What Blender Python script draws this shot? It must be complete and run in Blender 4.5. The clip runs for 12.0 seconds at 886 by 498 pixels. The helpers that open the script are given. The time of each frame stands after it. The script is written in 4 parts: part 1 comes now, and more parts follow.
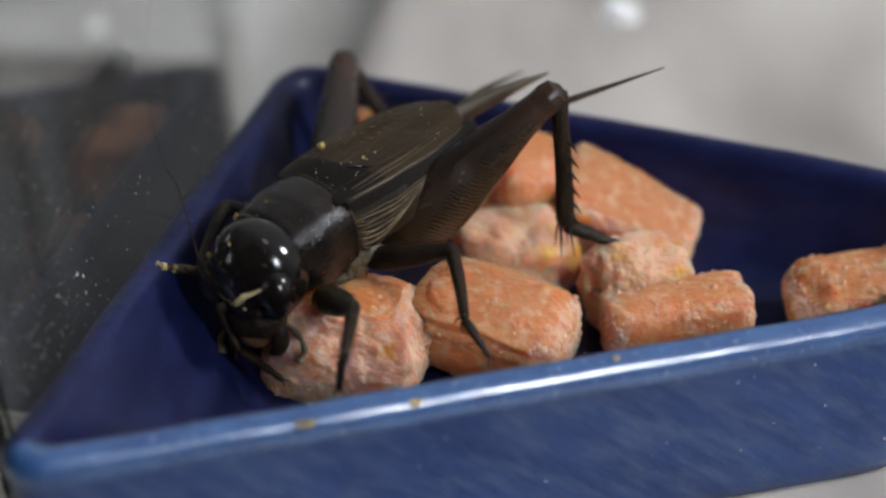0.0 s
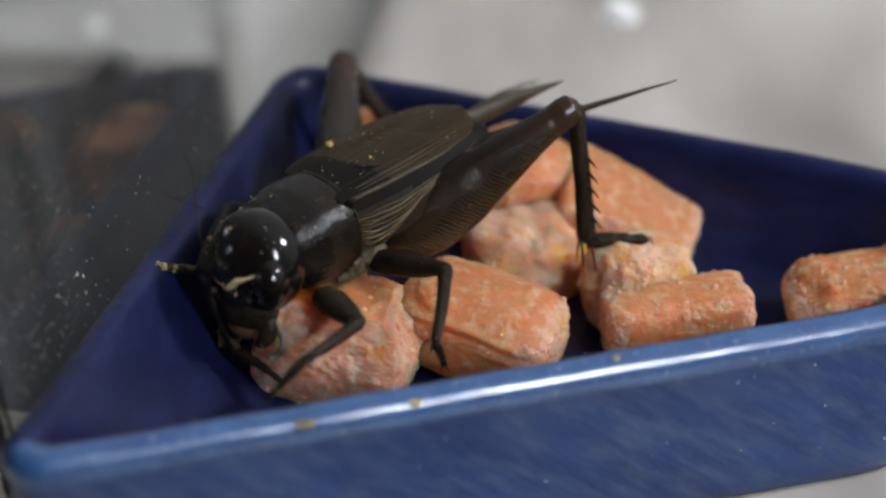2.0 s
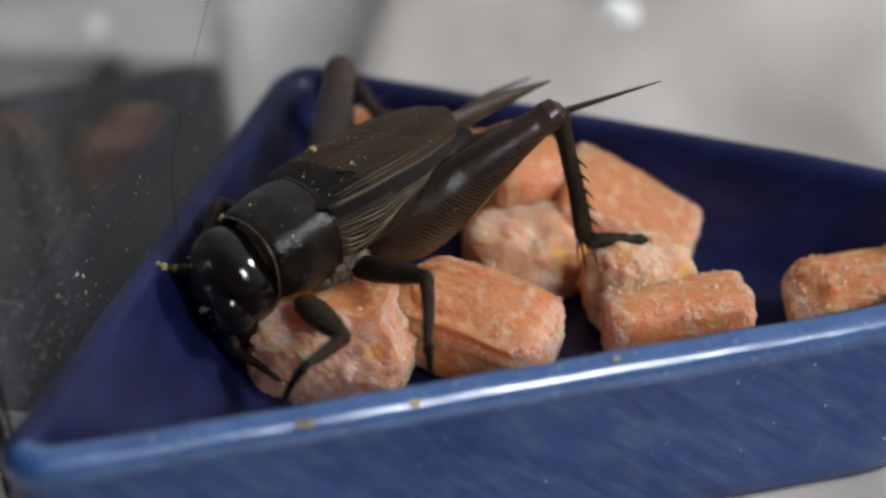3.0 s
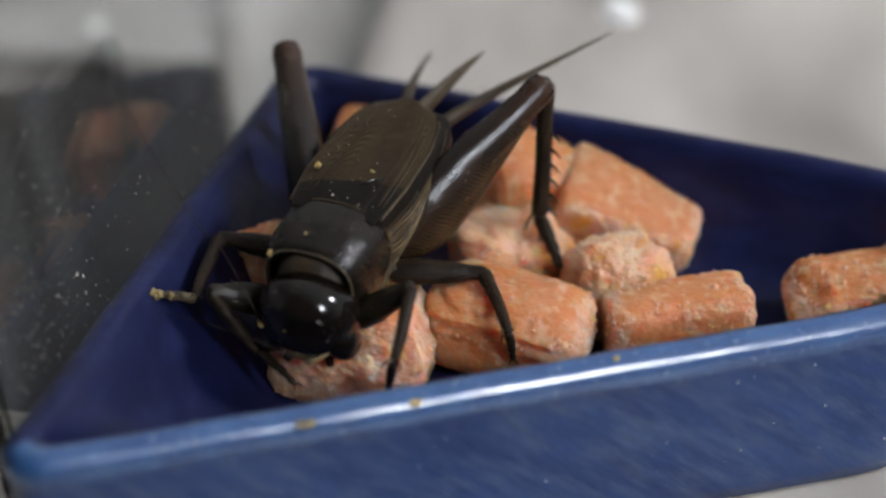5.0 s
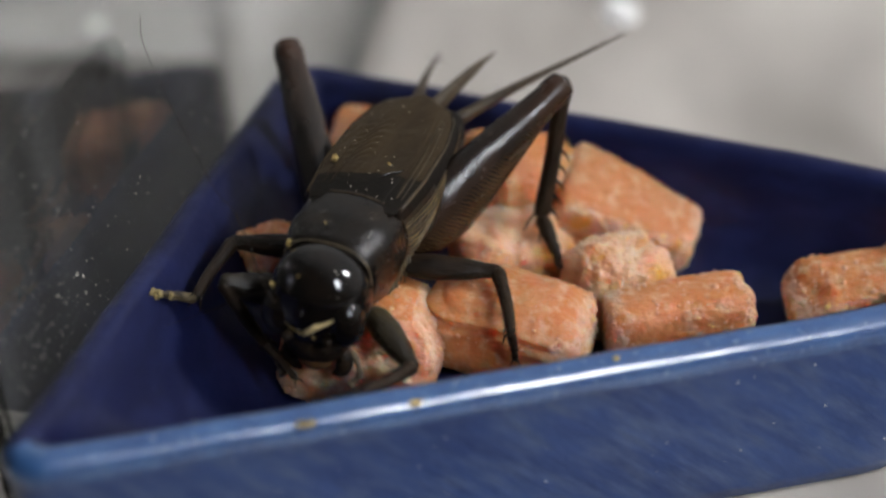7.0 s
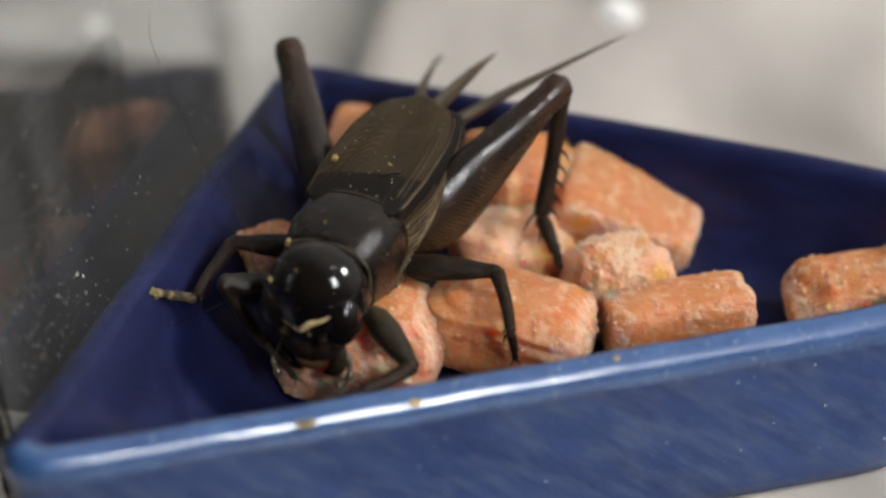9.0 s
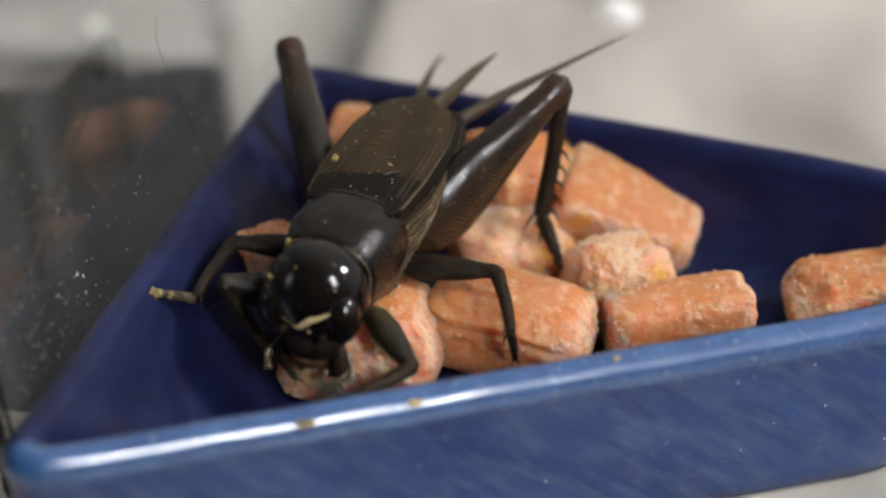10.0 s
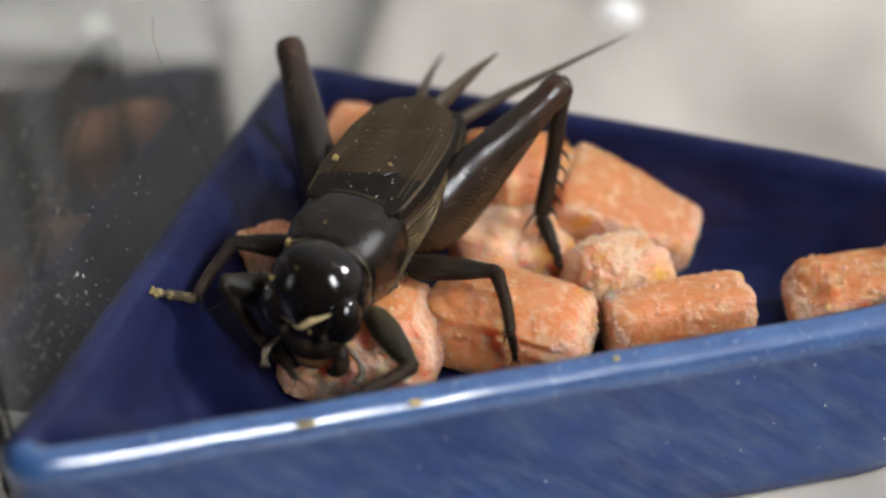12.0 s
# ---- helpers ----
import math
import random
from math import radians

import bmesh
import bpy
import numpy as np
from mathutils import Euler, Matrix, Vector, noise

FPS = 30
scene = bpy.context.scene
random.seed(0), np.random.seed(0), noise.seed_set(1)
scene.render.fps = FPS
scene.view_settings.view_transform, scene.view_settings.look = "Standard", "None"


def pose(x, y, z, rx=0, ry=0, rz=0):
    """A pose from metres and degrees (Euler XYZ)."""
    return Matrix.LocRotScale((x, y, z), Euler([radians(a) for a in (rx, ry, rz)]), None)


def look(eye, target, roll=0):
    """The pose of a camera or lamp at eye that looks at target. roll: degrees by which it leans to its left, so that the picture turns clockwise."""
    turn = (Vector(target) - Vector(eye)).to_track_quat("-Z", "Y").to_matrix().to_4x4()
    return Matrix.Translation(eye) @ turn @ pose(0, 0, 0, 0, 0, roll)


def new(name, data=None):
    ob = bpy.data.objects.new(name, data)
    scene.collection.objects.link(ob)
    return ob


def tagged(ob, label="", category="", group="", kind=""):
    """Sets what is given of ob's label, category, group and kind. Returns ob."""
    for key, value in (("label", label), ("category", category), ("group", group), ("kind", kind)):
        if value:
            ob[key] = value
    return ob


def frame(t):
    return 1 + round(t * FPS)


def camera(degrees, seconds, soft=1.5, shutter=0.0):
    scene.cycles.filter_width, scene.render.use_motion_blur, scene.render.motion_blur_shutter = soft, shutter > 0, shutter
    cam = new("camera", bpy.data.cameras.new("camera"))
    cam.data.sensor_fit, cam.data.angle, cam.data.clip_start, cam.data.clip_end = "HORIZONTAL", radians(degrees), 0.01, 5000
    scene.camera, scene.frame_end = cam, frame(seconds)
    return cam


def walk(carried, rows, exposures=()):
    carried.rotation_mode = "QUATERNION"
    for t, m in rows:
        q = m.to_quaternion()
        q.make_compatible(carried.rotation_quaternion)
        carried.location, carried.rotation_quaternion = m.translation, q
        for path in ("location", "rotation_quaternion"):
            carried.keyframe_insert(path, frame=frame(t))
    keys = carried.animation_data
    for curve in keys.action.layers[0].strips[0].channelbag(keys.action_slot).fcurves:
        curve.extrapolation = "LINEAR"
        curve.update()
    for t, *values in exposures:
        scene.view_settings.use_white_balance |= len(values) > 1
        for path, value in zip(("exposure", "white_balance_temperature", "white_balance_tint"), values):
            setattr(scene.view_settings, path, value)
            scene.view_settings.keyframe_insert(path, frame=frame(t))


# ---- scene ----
MM = 0.001
EYE = (0.0, -0.260 * math.cos(radians(33)), 0.008 + 0.260 * math.sin(radians(33)))
cam = camera(11.6, 12.0, soft=2.5)
cam.data.dof.use_dof = True
cam.data.dof.focus_distance = 0.256
cam.data.dof.aperture_fstop = 17.5
cam.data.dof.aperture_blades = 9
STILL = look(EYE, (0, 0, 0.008))
walk(cam, [(0, STILL), (12, STILL)], exposures=[(0, -0.41, 5950, 10), (5.5, -0.41, 6050, 10), (7.2, -0.41, 6200, 10), (8.9, -0.20, 6420, 10), (10.5, -0.17, 6400, 10), (12, -0.06, 6300, 10)])

# ---- light: a dim room and one small lamp panel, built below ----
world = bpy.data.worlds.new("room_light")
world.use_nodes = True
_wt = world.node_tree
_bg = _wt.nodes["Background"]
_bg.inputs[1].default_value = 0.33
# added ambient gradient: paler above and far right to lift reflections, dim behind the camera
_co, _dt, _cr = _wt.nodes.new("ShaderNodeTexCoord"), _wt.nodes.new("ShaderNodeVectorMath"), _wt.nodes.new("ShaderNodeValToRGB")
_dt.operation = "DOT_PRODUCT"
_dt.inputs[1].default_value = (0.62, 0.50, 0.60)
_wt.links.new(_co.outputs["Generated"], _dt.inputs[0])
_wt.links.new(_dt.outputs["Value"], _cr.inputs[0])
_wt.links.new(_cr.outputs[0], _bg.inputs[0])
_cr.color_ramp.interpolation = "EASE"
_cr.color_ramp.elements[0].position, _cr.color_ramp.elements[0].color = 0.05, (0.11, 0.108, 0.105, 1)
_cr.color_ramp.elements[1].position, _cr.color_ramp.elements[1].color = 0.9, (1.80, 1.75, 1.70, 1)
scene.world = world
KEY_STRENGTH = 172.0
PANEL_STRENGTH = 58.0


# ---- materials ----
def material(name, color, rough=0.5, metal=0.0, spec=0.5):
    m = bpy.data.materials.new(name)
    m.use_nodes = True
    b = m.node_tree.nodes["Principled BSDF"]
    b.inputs["Base Color"].default_value = (*color, 1)
    b.inputs["Roughness"].default_value = rough
    b.inputs["Metallic"].default_value = metal
    b.inputs["Specular IOR Level"].default_value = spec
    return m


def mottled(name, c1, c2, scale, rough=0.5, bump=0.0, bump_scale=None, spec=0.5, c3=None, scale3=8000.0, amount3=0.6, soft3=0.08, detail=4.0,
            stretch=(1, 1, 1), rough_var=0.0, sss=0.0, sss_radius=(1, .4, .2), coords="Object", lumps=0.0, veins=0.0, lump_depth=1.6, tilt=None):
    """Two colours blended by noise, a third in flecks, with fine relief. Scales are per metre."""
    m = material(name, c1, rough, 0, spec)
    nt, b = m.node_tree, m.node_tree.nodes["Principled BSDF"]
    tc, mp = nt.nodes.new("ShaderNodeTexCoord"), nt.nodes.new("ShaderNodeMapping")
    mp.inputs["Scale"].default_value = stretch
    if tilt:
        turn = nt.nodes.new("ShaderNodeMapping")
        turn.inputs["Rotation"].default_value = tilt
        nt.links.new(tc.outputs[coords], turn.inputs["Vector"])
        nt.links.new(turn.outputs[0], mp.inputs["Vector"])
    else:
        nt.links.new(tc.outputs[coords], mp.inputs["Vector"])

    def tex(s, d):
        n = nt.nodes.new("ShaderNodeTexNoise")
        n.inputs["Scale"].default_value, n.inputs["Detail"].default_value = s, d
        nt.links.new(mp.outputs[0], n.inputs["Vector"])
        return n

    def ramp(src, lo, hi):
        r = nt.nodes.new("ShaderNodeMapRange")
        r.inputs[1].default_value, r.inputs[2].default_value = lo, hi
        nt.links.new(src, r.inputs[0])
        return r.outputs[0]

    def mix(f, a, c):
        x = nt.nodes.new("ShaderNodeMix")
        x.data_type = "RGBA"
        nt.links.new(f, x.inputs[0])
        for sock, v in ((x.inputs[6], a), (x.inputs[7], c)):
            if isinstance(v, tuple):
                sock.default_value = (*v, 1)
            else:
                nt.links.new(v, sock)
        return x.outputs[2]

    base = tex(scale, detail)
    col = mix(ramp(base.outputs[0], 0.35, 0.65), c1, c2)
    if c3:
        fl = tex(scale3, 2.0)
        col = mix(ramp(fl.outputs[0], amount3, amount3 + soft3), col, c3)
    nt.links.new(col, b.inputs["Base Color"])
    if rough_var:
        r = nt.nodes.new("ShaderNodeMapRange")
        r.inputs[3].default_value, r.inputs[4].default_value = max(0.02, rough - rough_var), rough + rough_var
        nt.links.new(tex(scale * 2.3, 3.0).outputs[0], r.inputs[0])
        nt.links.new(r.outputs[0], b.inputs["Roughness"])
    if bump:
        bn = nt.nodes.new("ShaderNodeBump")
        bn.inputs["Strength"].default_value = bump
        bn.inputs["Distance"].default_value = 0.0002
        height = tex(bump_scale or scale * 6, 6.0).outputs[0]
        if lumps or veins:
            vo = nt.nodes.new("ShaderNodeTexVoronoi")
            vo.feature = "DISTANCE_TO_EDGE" if veins else "SMOOTH_F1"
            vo.inputs["Scale"].default_value = lumps or veins
            warp = nt.nodes.new("ShaderNodeVectorMath")
            warp.operation = "MULTIPLY_ADD"
            nt.links.new(tex((lumps or veins) * 0.8, 2.0).outputs["Color"], warp.inputs[0])
            warp.inputs[1].default_value = (0.6 / (lumps or veins),) * 3
            nt.links.new(mp.outputs[0], warp.inputs[2])
            nt.links.new(warp.outputs[0], vo.inputs["Vector"])
            mul = nt.nodes.new("ShaderNodeMath")
            mul.operation = "MULTIPLY_ADD"
            nt.links.new(ramp(vo.outputs["Distance"], 0.0, 0.12) if veins else vo.outputs["Distance"], mul.inputs[0])
            mul.inputs[1].default_value = -0.35 if veins else -lump_depth
            nt.links.new(height, mul.inputs[2])
            height = mul.outputs[0]
        nt.links.new(height, bn.inputs["Height"])
        nt.links.new(bn.outputs[0], b.inputs["Normal"])
    if sss:
        b.inputs["Subsurface Weight"].default_value = sss
        b.inputs["Subsurface Radius"].default_value = sss_radius
        b.inputs["Subsurface Scale"].default_value = 0.0008
    return m


# one glaze in three tones: darker for the shaded inside, lighter for the lit front
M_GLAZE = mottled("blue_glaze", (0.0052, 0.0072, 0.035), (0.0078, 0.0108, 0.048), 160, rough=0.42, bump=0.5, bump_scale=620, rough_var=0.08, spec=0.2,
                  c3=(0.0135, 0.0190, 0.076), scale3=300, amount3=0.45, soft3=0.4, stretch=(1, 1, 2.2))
M_RIM = mottled("lit_rim_blue_glaze", (0.042, 0.112, 0.275), (0.026, 0.073, 0.21), 420, rough=0.34, bump=0.7, bump_scale=800, rough_var=0.06,
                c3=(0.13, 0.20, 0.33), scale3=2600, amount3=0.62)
M_GLAZE_OUT = mottled("cloudy_lit_blue_glaze", (0.018, 0.043, 0.150), (0.034, 0.072, 0.212), 150, rough=0.36, bump=0.6, bump_scale=500, rough_var=0.1, spec=0.35,
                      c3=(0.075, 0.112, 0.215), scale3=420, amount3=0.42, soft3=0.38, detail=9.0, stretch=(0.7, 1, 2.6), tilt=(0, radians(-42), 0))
for _m in (M_GLAZE, M_RIM, M_GLAZE_OUT):
    _b = _m.node_tree.nodes["Principled BSDF"]
    _b.inputs["Coat Weight"].default_value, _b.inputs["Coat Roughness"].default_value, _b.inputs["Coat IOR"].default_value = 0.95, 0.14, 1.5
M_RIM.node_tree.nodes["Principled BSDF"].inputs["Coat IOR"].default_value = 1.62
M_GLAZE_OUT.node_tree.nodes["Principled BSDF"].inputs["Coat Weight"].default_value = 0.15
M_GLAZE.node_tree.nodes["Principled BSDF"].inputs["Coat Weight"].default_value = 0.16
M_FOOD = mottled("meat_skin", (0.57, 0.218, 0.070), (0.60, 0.268, 0.112), 420, rough=0.38, bump=0.9, bump_scale=2800, detail=9.0, spec=0.5,
                 c3=(0.67, 0.40, 0.245), scale3=1300, amount3=0.52, soft3=0.2, sss=1.0, rough_var=0.24)
M_FOOD_TORN = mottled("torn_meat", (0.71, 0.46, 0.325), (0.61, 0.28, 0.145), 900, rough=0.45, bump=0.8, bump_scale=3600, detail=9.0, spec=0.4,
                      c3=(0.62, 0.29, 0.045), scale3=520, amount3=0.61, soft3=0.12, sss=1.0, rough_var=0.22)
M_FOOD_PALE = mottled("crumbly_meat", (0.70, 0.45, 0.30), (0.62, 0.32, 0.16), 460, rough=0.5, bump=0.6, bump_scale=3600, detail=8.0, spec=0.35,
                      c3=(0.66, 0.37, 0.06), scale3=460, amount3=0.58, soft3=0.14, sss=1.0)
for _m in (M_FOOD, M_FOOD_TORN, M_FOOD_PALE):
    _m.node_tree.nodes["Bump"].inputs["Distance"].default_value = 0.00015
    _m.node_tree.nodes["Principled BSDF"].inputs["Subsurface Scale"].default_value = 0.0024
    _m.node_tree.nodes["Principled BSDF"].inputs["Subsurface Radius"].default_value = (1.0, 0.42, 0.22)
M_GRAIN = mottled("pale_grain", (0.72, 0.45, 0.31), (0.62, 0.31, 0.165), 900, rough=0.5, c3=(0.78, 0.52, 0.16), scale3=700, amount3=0.58)
M_SHELL = mottled("black_chitin", (0.0050, 0.0038, 0.0029), (0.018, 0.0120, 0.007), 650, rough=0.24, bump=0.36, bump_scale=3600, rough_var=0.12, detail=7.0, spec=0.36)
M_HEAD = mottled("polished_black_chitin", (0.005, 0.0042, 0.0036), (0.009, 0.006, 0.004), 900, rough=0.12, bump=0.06, bump_scale=3000, rough_var=0.04)
M_WING = mottled("dark_wing", (0.027, 0.0175, 0.0080), (0.052, 0.0340, 0.0150), 420, rough=0.42, bump=0.40, bump_scale=2600, rough_var=0.1, stretch=(0.4, 1, 1), spec=0.15, veins=520.0, c3=(0.032, 0.022, 0.011), scale3=420, amount3=0.55, soft3=0.2)
M_WING_SIDE = mottled("olive_wing_side", (0.010, 0.0072, 0.0036), (0.021, 0.015, 0.0068), 600, rough=0.38, bump=0.4, bump_scale=3000)
M_BAND = mottled("black_wing_band", (0.006, 0.0045, 0.003), (0.010, 0.0075, 0.005), 500, rough=0.6, bump=0.3, bump_scale=2600, spec=0.15)
M_VEIN = mottled("tan_vein", (0.22, 0.155, 0.058), (0.075, 0.05, 0.02), 900, rough=0.4)
M_VEIN_DARK = mottled("brown_vein", (0.10, 0.06, 0.024), (0.055, 0.034, 0.014), 900, rough=0.35)
M_EDGE = mottled("brown_edge", (0.075, 0.050, 0.022), (0.032, 0.021, 0.010), 1400, rough=0.4)
M_FORE = mottled("olive_brown_chitin", (0.010, 0.0074, 0.0042), (0.022, 0.016, 0.008), 700, rough=0.38, bump=0.6, bump_scale=4200, rough_var=0.14, stretch=(0.3, 1, 1), spec=0.35, c3=(0.055, 0.042, 0.018), scale3=420, amount3=0.55, soft3=0.2)
M_LEG = mottled("dark_brown_chitin", (0.0085, 0.0056, 0.0036), (0.027, 0.0165, 0.0090), 1300, rough=0.44, bump=0.8, bump_scale=3800, rough_var=0.14, stretch=(0.3, 1, 1), spec=0.2)
M_THIGH = mottled("red_brown_chitin", (0.009, 0.0062, 0.0046), (0.020, 0.0125, 0.008), 500, rough=0.25, bump=0.10, bump_scale=7000, rough_var=0.08,
                  stretch=(0.5, 1, 1), spec=0.5, c3=(0.040, 0.020, 0.012), scale3=260, amount3=0.54, soft3=0.2)
# the thigh's lower half is brown with slanting darker scales
_nt = M_THIGH.node_tree
_b = _nt.nodes["Principled BSDF"]
_dark = _b.inputs["Base Color"].links[0].from_socket
_tc, _sp, _lo, _wv, _cr, _mx = [_nt.nodes.new(k) for k in ("ShaderNodeTexCoord", "ShaderNodeSeparateXYZ", "ShaderNodeMapRange", "ShaderNodeTexWave", "ShaderNodeValToRGB", "ShaderNodeMix")]
_mp = _nt.nodes.new("ShaderNodeMapping")
_mp.inputs["Rotation"].default_value = (0, radians(28), 0)
_nt.links.new(_tc.outputs["Object"], _sp.inputs[0])
_nt.links.new(_tc.outputs["Object"], _mp.inputs[0])
_nt.links.new(_mp.outputs[0], _wv.inputs["Vector"])
_wv.inputs["Scale"].default_value, _wv.inputs["Distortion"].default_value, _wv.inputs["Detail"].default_value, _wv.inputs["Detail Scale"].default_value = 1250, 5.0, 3.0, 1.2
_cr.color_ramp.elements[0].position, _cr.color_ramp.elements[0].color = 0.15, (0.022, 0.0135, 0.007, 1)
_cr.color_ramp.elements[1].position, _cr.color_ramp.elements[1].color = 0.95, (0.058, 0.034, 0.0145, 1)
_nt.links.new(_wv.outputs[0], _cr.inputs[0])
_lo.inputs[1].default_value, _lo.inputs[2].default_value = 0.0004, -0.0011
_nt.links.new(_sp.outputs["Z"], _lo.inputs[0])
_mx.data_type = "RGBA"
_nt.links.new(_lo.outputs[0], _mx.inputs[0])
_nt.links.new(_dark, _mx.inputs[6])
_nt.links.new(_cr.outputs[0], _mx.inputs[7])
_nt.links.new(_mx.outputs[2], _b.inputs["Base Color"])
M_BELLY = mottled("brown_belly", (0.07, 0.045, 0.02), (0.035, 0.022, 0.011), 600, rough=0.45, bump=0.5, bump_scale=2600)
M_TAN = mottled("tan_membrane", (0.105, 0.078, 0.040), (0.026, 0.019, 0.009), 1000, rough=0.42, bump=0.7, bump_scale=3600, rough_var=0.15)
M_CREAM = mottled("cream_mark", (0.62, 0.50, 0.27), (0.50, 0.38, 0.17), 1500, rough=0.25)
M_CERCUS = mottled("brown_cercus", (0.060, 0.042, 0.020), (0.034, 0.023, 0.012), 900, rough=0.5, bump=0.4, bump_scale=5000)
M_AMBER = mottled("amber_lip", (0.17, 0.085, 0.03), (0.07, 0.036, 0.015), 1200, rough=0.3, bump=0.2, bump_scale=4000)
M_PALP = mottled("grey_brown_palp", (0.15, 0.115, 0.068), (0.055, 0.040, 0.022), 1400, rough=0.35)
M_CAKED = mottled("caked_yellow", (0.36, 0.28, 0.11), (0.20, 0.15, 0.06), 1800, rough=0.7, bump=0.6, bump_scale=5000)
M_YELLOW = mottled("dusty_yellow_foot", (0.13, 0.095, 0.042), (0.035, 0.025, 0.013), 1800, rough=0.7, bump=0.8, bump_scale=5000)
M_CRUMB = mottled("yellow_crumb", (0.60, 0.45, 0.16), (0.48, 0.32, 0.10), 2500, rough=0.7, bump=0.8, bump_scale=6000)
M_DUST = mottled("white_dust", (0.75, 0.71, 0.62), (0.6, 0.55, 0.45), 2500, rough=0.8)
M_FLOOR = mottled("white_liner", (0.63, 0.585, 0.525), (0.26, 0.236, 0.208), 42, rough=0.38, bump=0.6, bump_scale=60, rough_var=0.12, detail=3.0, stretch=(1, 0.6, 1))
M_PAPER = mottled("grey_paper", (0.31, 0.303, 0.29), (0.14, 0.137, 0.132), 24, rough=0.6, bump=0.4, bump_scale=90)
M_WHITE_PAPER = mottled("white_paper", (0.46, 0.445, 0.42), (0.34, 0.328, 0.31), 60, rough=0.6, bump=0.3, bump_scale=120)
M_TABLE = mottled("dark_table", (0.022, 0.020, 0.018), (0.014, 0.013, 0.012), 30, rough=0.5, bump=0.2)
M_FOIL = material("glossy_white_plastic", (0.84, 0.83, 0.80), 0.12, 0.0, 0.8)
M_BLACK = mottled("black_plastic", (0.02, 0.02, 0.022), (0.03, 0.03, 0.03), 200, rough=0.45, bump=0.2)
M_GLASS = material("clear_plastic", (0.96, 0.97, 0.95), 0.02)
M_GLASS.node_tree.nodes["Principled BSDF"].inputs["Transmission Weight"].default_value = 1.0
M_GLASS.node_tree.nodes["Principled BSDF"].inputs["IOR"].default_value = 1.58


# old scuffs cloud the clear plastic in upright streaks
_nt = M_GLASS.node_tree
_out, _glass = _nt.nodes["Material Output"], _nt.nodes["Principled BSDF"]
_tc, _mp, _no, _rg, _mix, _df = [_nt.nodes.new(k) for k in ("ShaderNodeTexCoord", "ShaderNodeMapping", "ShaderNodeTexNoise", "ShaderNodeMapRange", "ShaderNodeMixShader", "ShaderNodeBsdfDiffuse")]
_mp.inputs["Scale"].default_value = (1.0, 1.0, 0.16)
_no.inputs["Scale"].default_value, _no.inputs["Detail"].default_value = 170, 5.0
_rg.inputs[1].default_value, _rg.inputs[2].default_value, _rg.inputs[3].default_value, _rg.inputs[4].default_value = 0.50, 0.80, 0.0, 0.022
_df.inputs[0].default_value = (0.75, 0.75, 0.75, 1)
_nt.links.new(_tc.outputs["Object"], _mp.inputs[0])
_nt.links.new(_mp.outputs[0], _no.inputs["Vector"])
_nt.links.new(_no.outputs[0], _rg.inputs[0])
_nt.links.new(_rg.outputs[0], _mix.inputs[0])
_nt.links.new(_glass.outputs[0], _mix.inputs[1])
_nt.links.new(_df.outputs[0], _mix.inputs[2])
_nt.links.new(_mix.outputs[0], _out.inputs[0])


def glowing(name, color, strength):
    m = bpy.data.materials.new(name)
    m.use_nodes = True
    nt = m.node_tree
    nt.nodes.clear()
    em, out = nt.nodes.new("ShaderNodeEmission"), nt.nodes.new("ShaderNodeOutputMaterial")
    em.inputs[0].default_value, em.inputs[1].default_value = (*color, 1), strength
    nt.links.new(em.outputs[0], out.inputs[0])
    return m


M_KEY = glowing("spot_glow", (1.0, 0.97, 0.955), KEY_STRENGTH)
M_PANEL = glowing("panel_glow", (0.97, 0.98, 1.0), PANEL_STRENGTH)


# ---- mesh helpers: all shapes are drawn in millimetres ----
def finish(name, bm, mats, parent=None, label="", smooth=True):
    bmesh.ops.recalc_face_normals(bm, faces=bm.faces)
    bmesh.ops.scale(bm, vec=(MM, MM, MM), verts=bm.verts)
    me = bpy.data.meshes.new(name)
    bm.to_mesh(me)
    bm.free()
    for m in (mats if isinstance(mats, (list, tuple)) else [mats]):
        me.materials.append(m)
    if smooth:
        me.polygons.foreach_set("use_smooth", [True] * len(me.polygons))
    ob = new(name, me)
    if parent:
        ob.parent = parent
    if label:
        tagged(ob, label)
    return ob


def part(name, bm, mat, parent, label=""):
    return finish(name, bm, mat, parent, label)


def ring_loft(bm, rings, cap=True, closed=True):
    """Skin rings of equal count; returns the vertex rings."""
    vs = [[bm.verts.new(p) for p in r] for r in rings]
    n = len(rings[0])
    for a, b in zip(vs, vs[1:]):
        for i in range(n if closed else n - 1):
            j = (i + 1) % n
            bm.faces.new((a[i], a[j], b[j], b[i]))
    if cap and closed:
        bm.faces.new(vs[0][::-1])
        bm.faces.new(vs[-1])
    return vs


def tube(bm, path, radii, n=10, flat=1.0, up=(0, 0, 1)):
    """A round or flattened rod along a path; flat scales its width across 'up'."""
    path = [Vector(p) for p in path]
    rings = []
    for i, p in enumerate(path):
        d = (path[min(i + 1, len(path) - 1)] - path[max(i - 1, 0)]).normalized()
        u = Vector(up)
        if abs(u.dot(d)) > 0.95:
            u = Vector((1, 0, 0))
        s = d.cross(u).normalized()
        u = s.cross(d)
        r = radii[i] if isinstance(radii, (list, tuple)) else radii
        rings.append([p + (s * math.cos(a) * flat + u * math.sin(a)) * r for a in [2 * math.pi * k / n for k in range(n)]])
    return ring_loft(bm, rings)


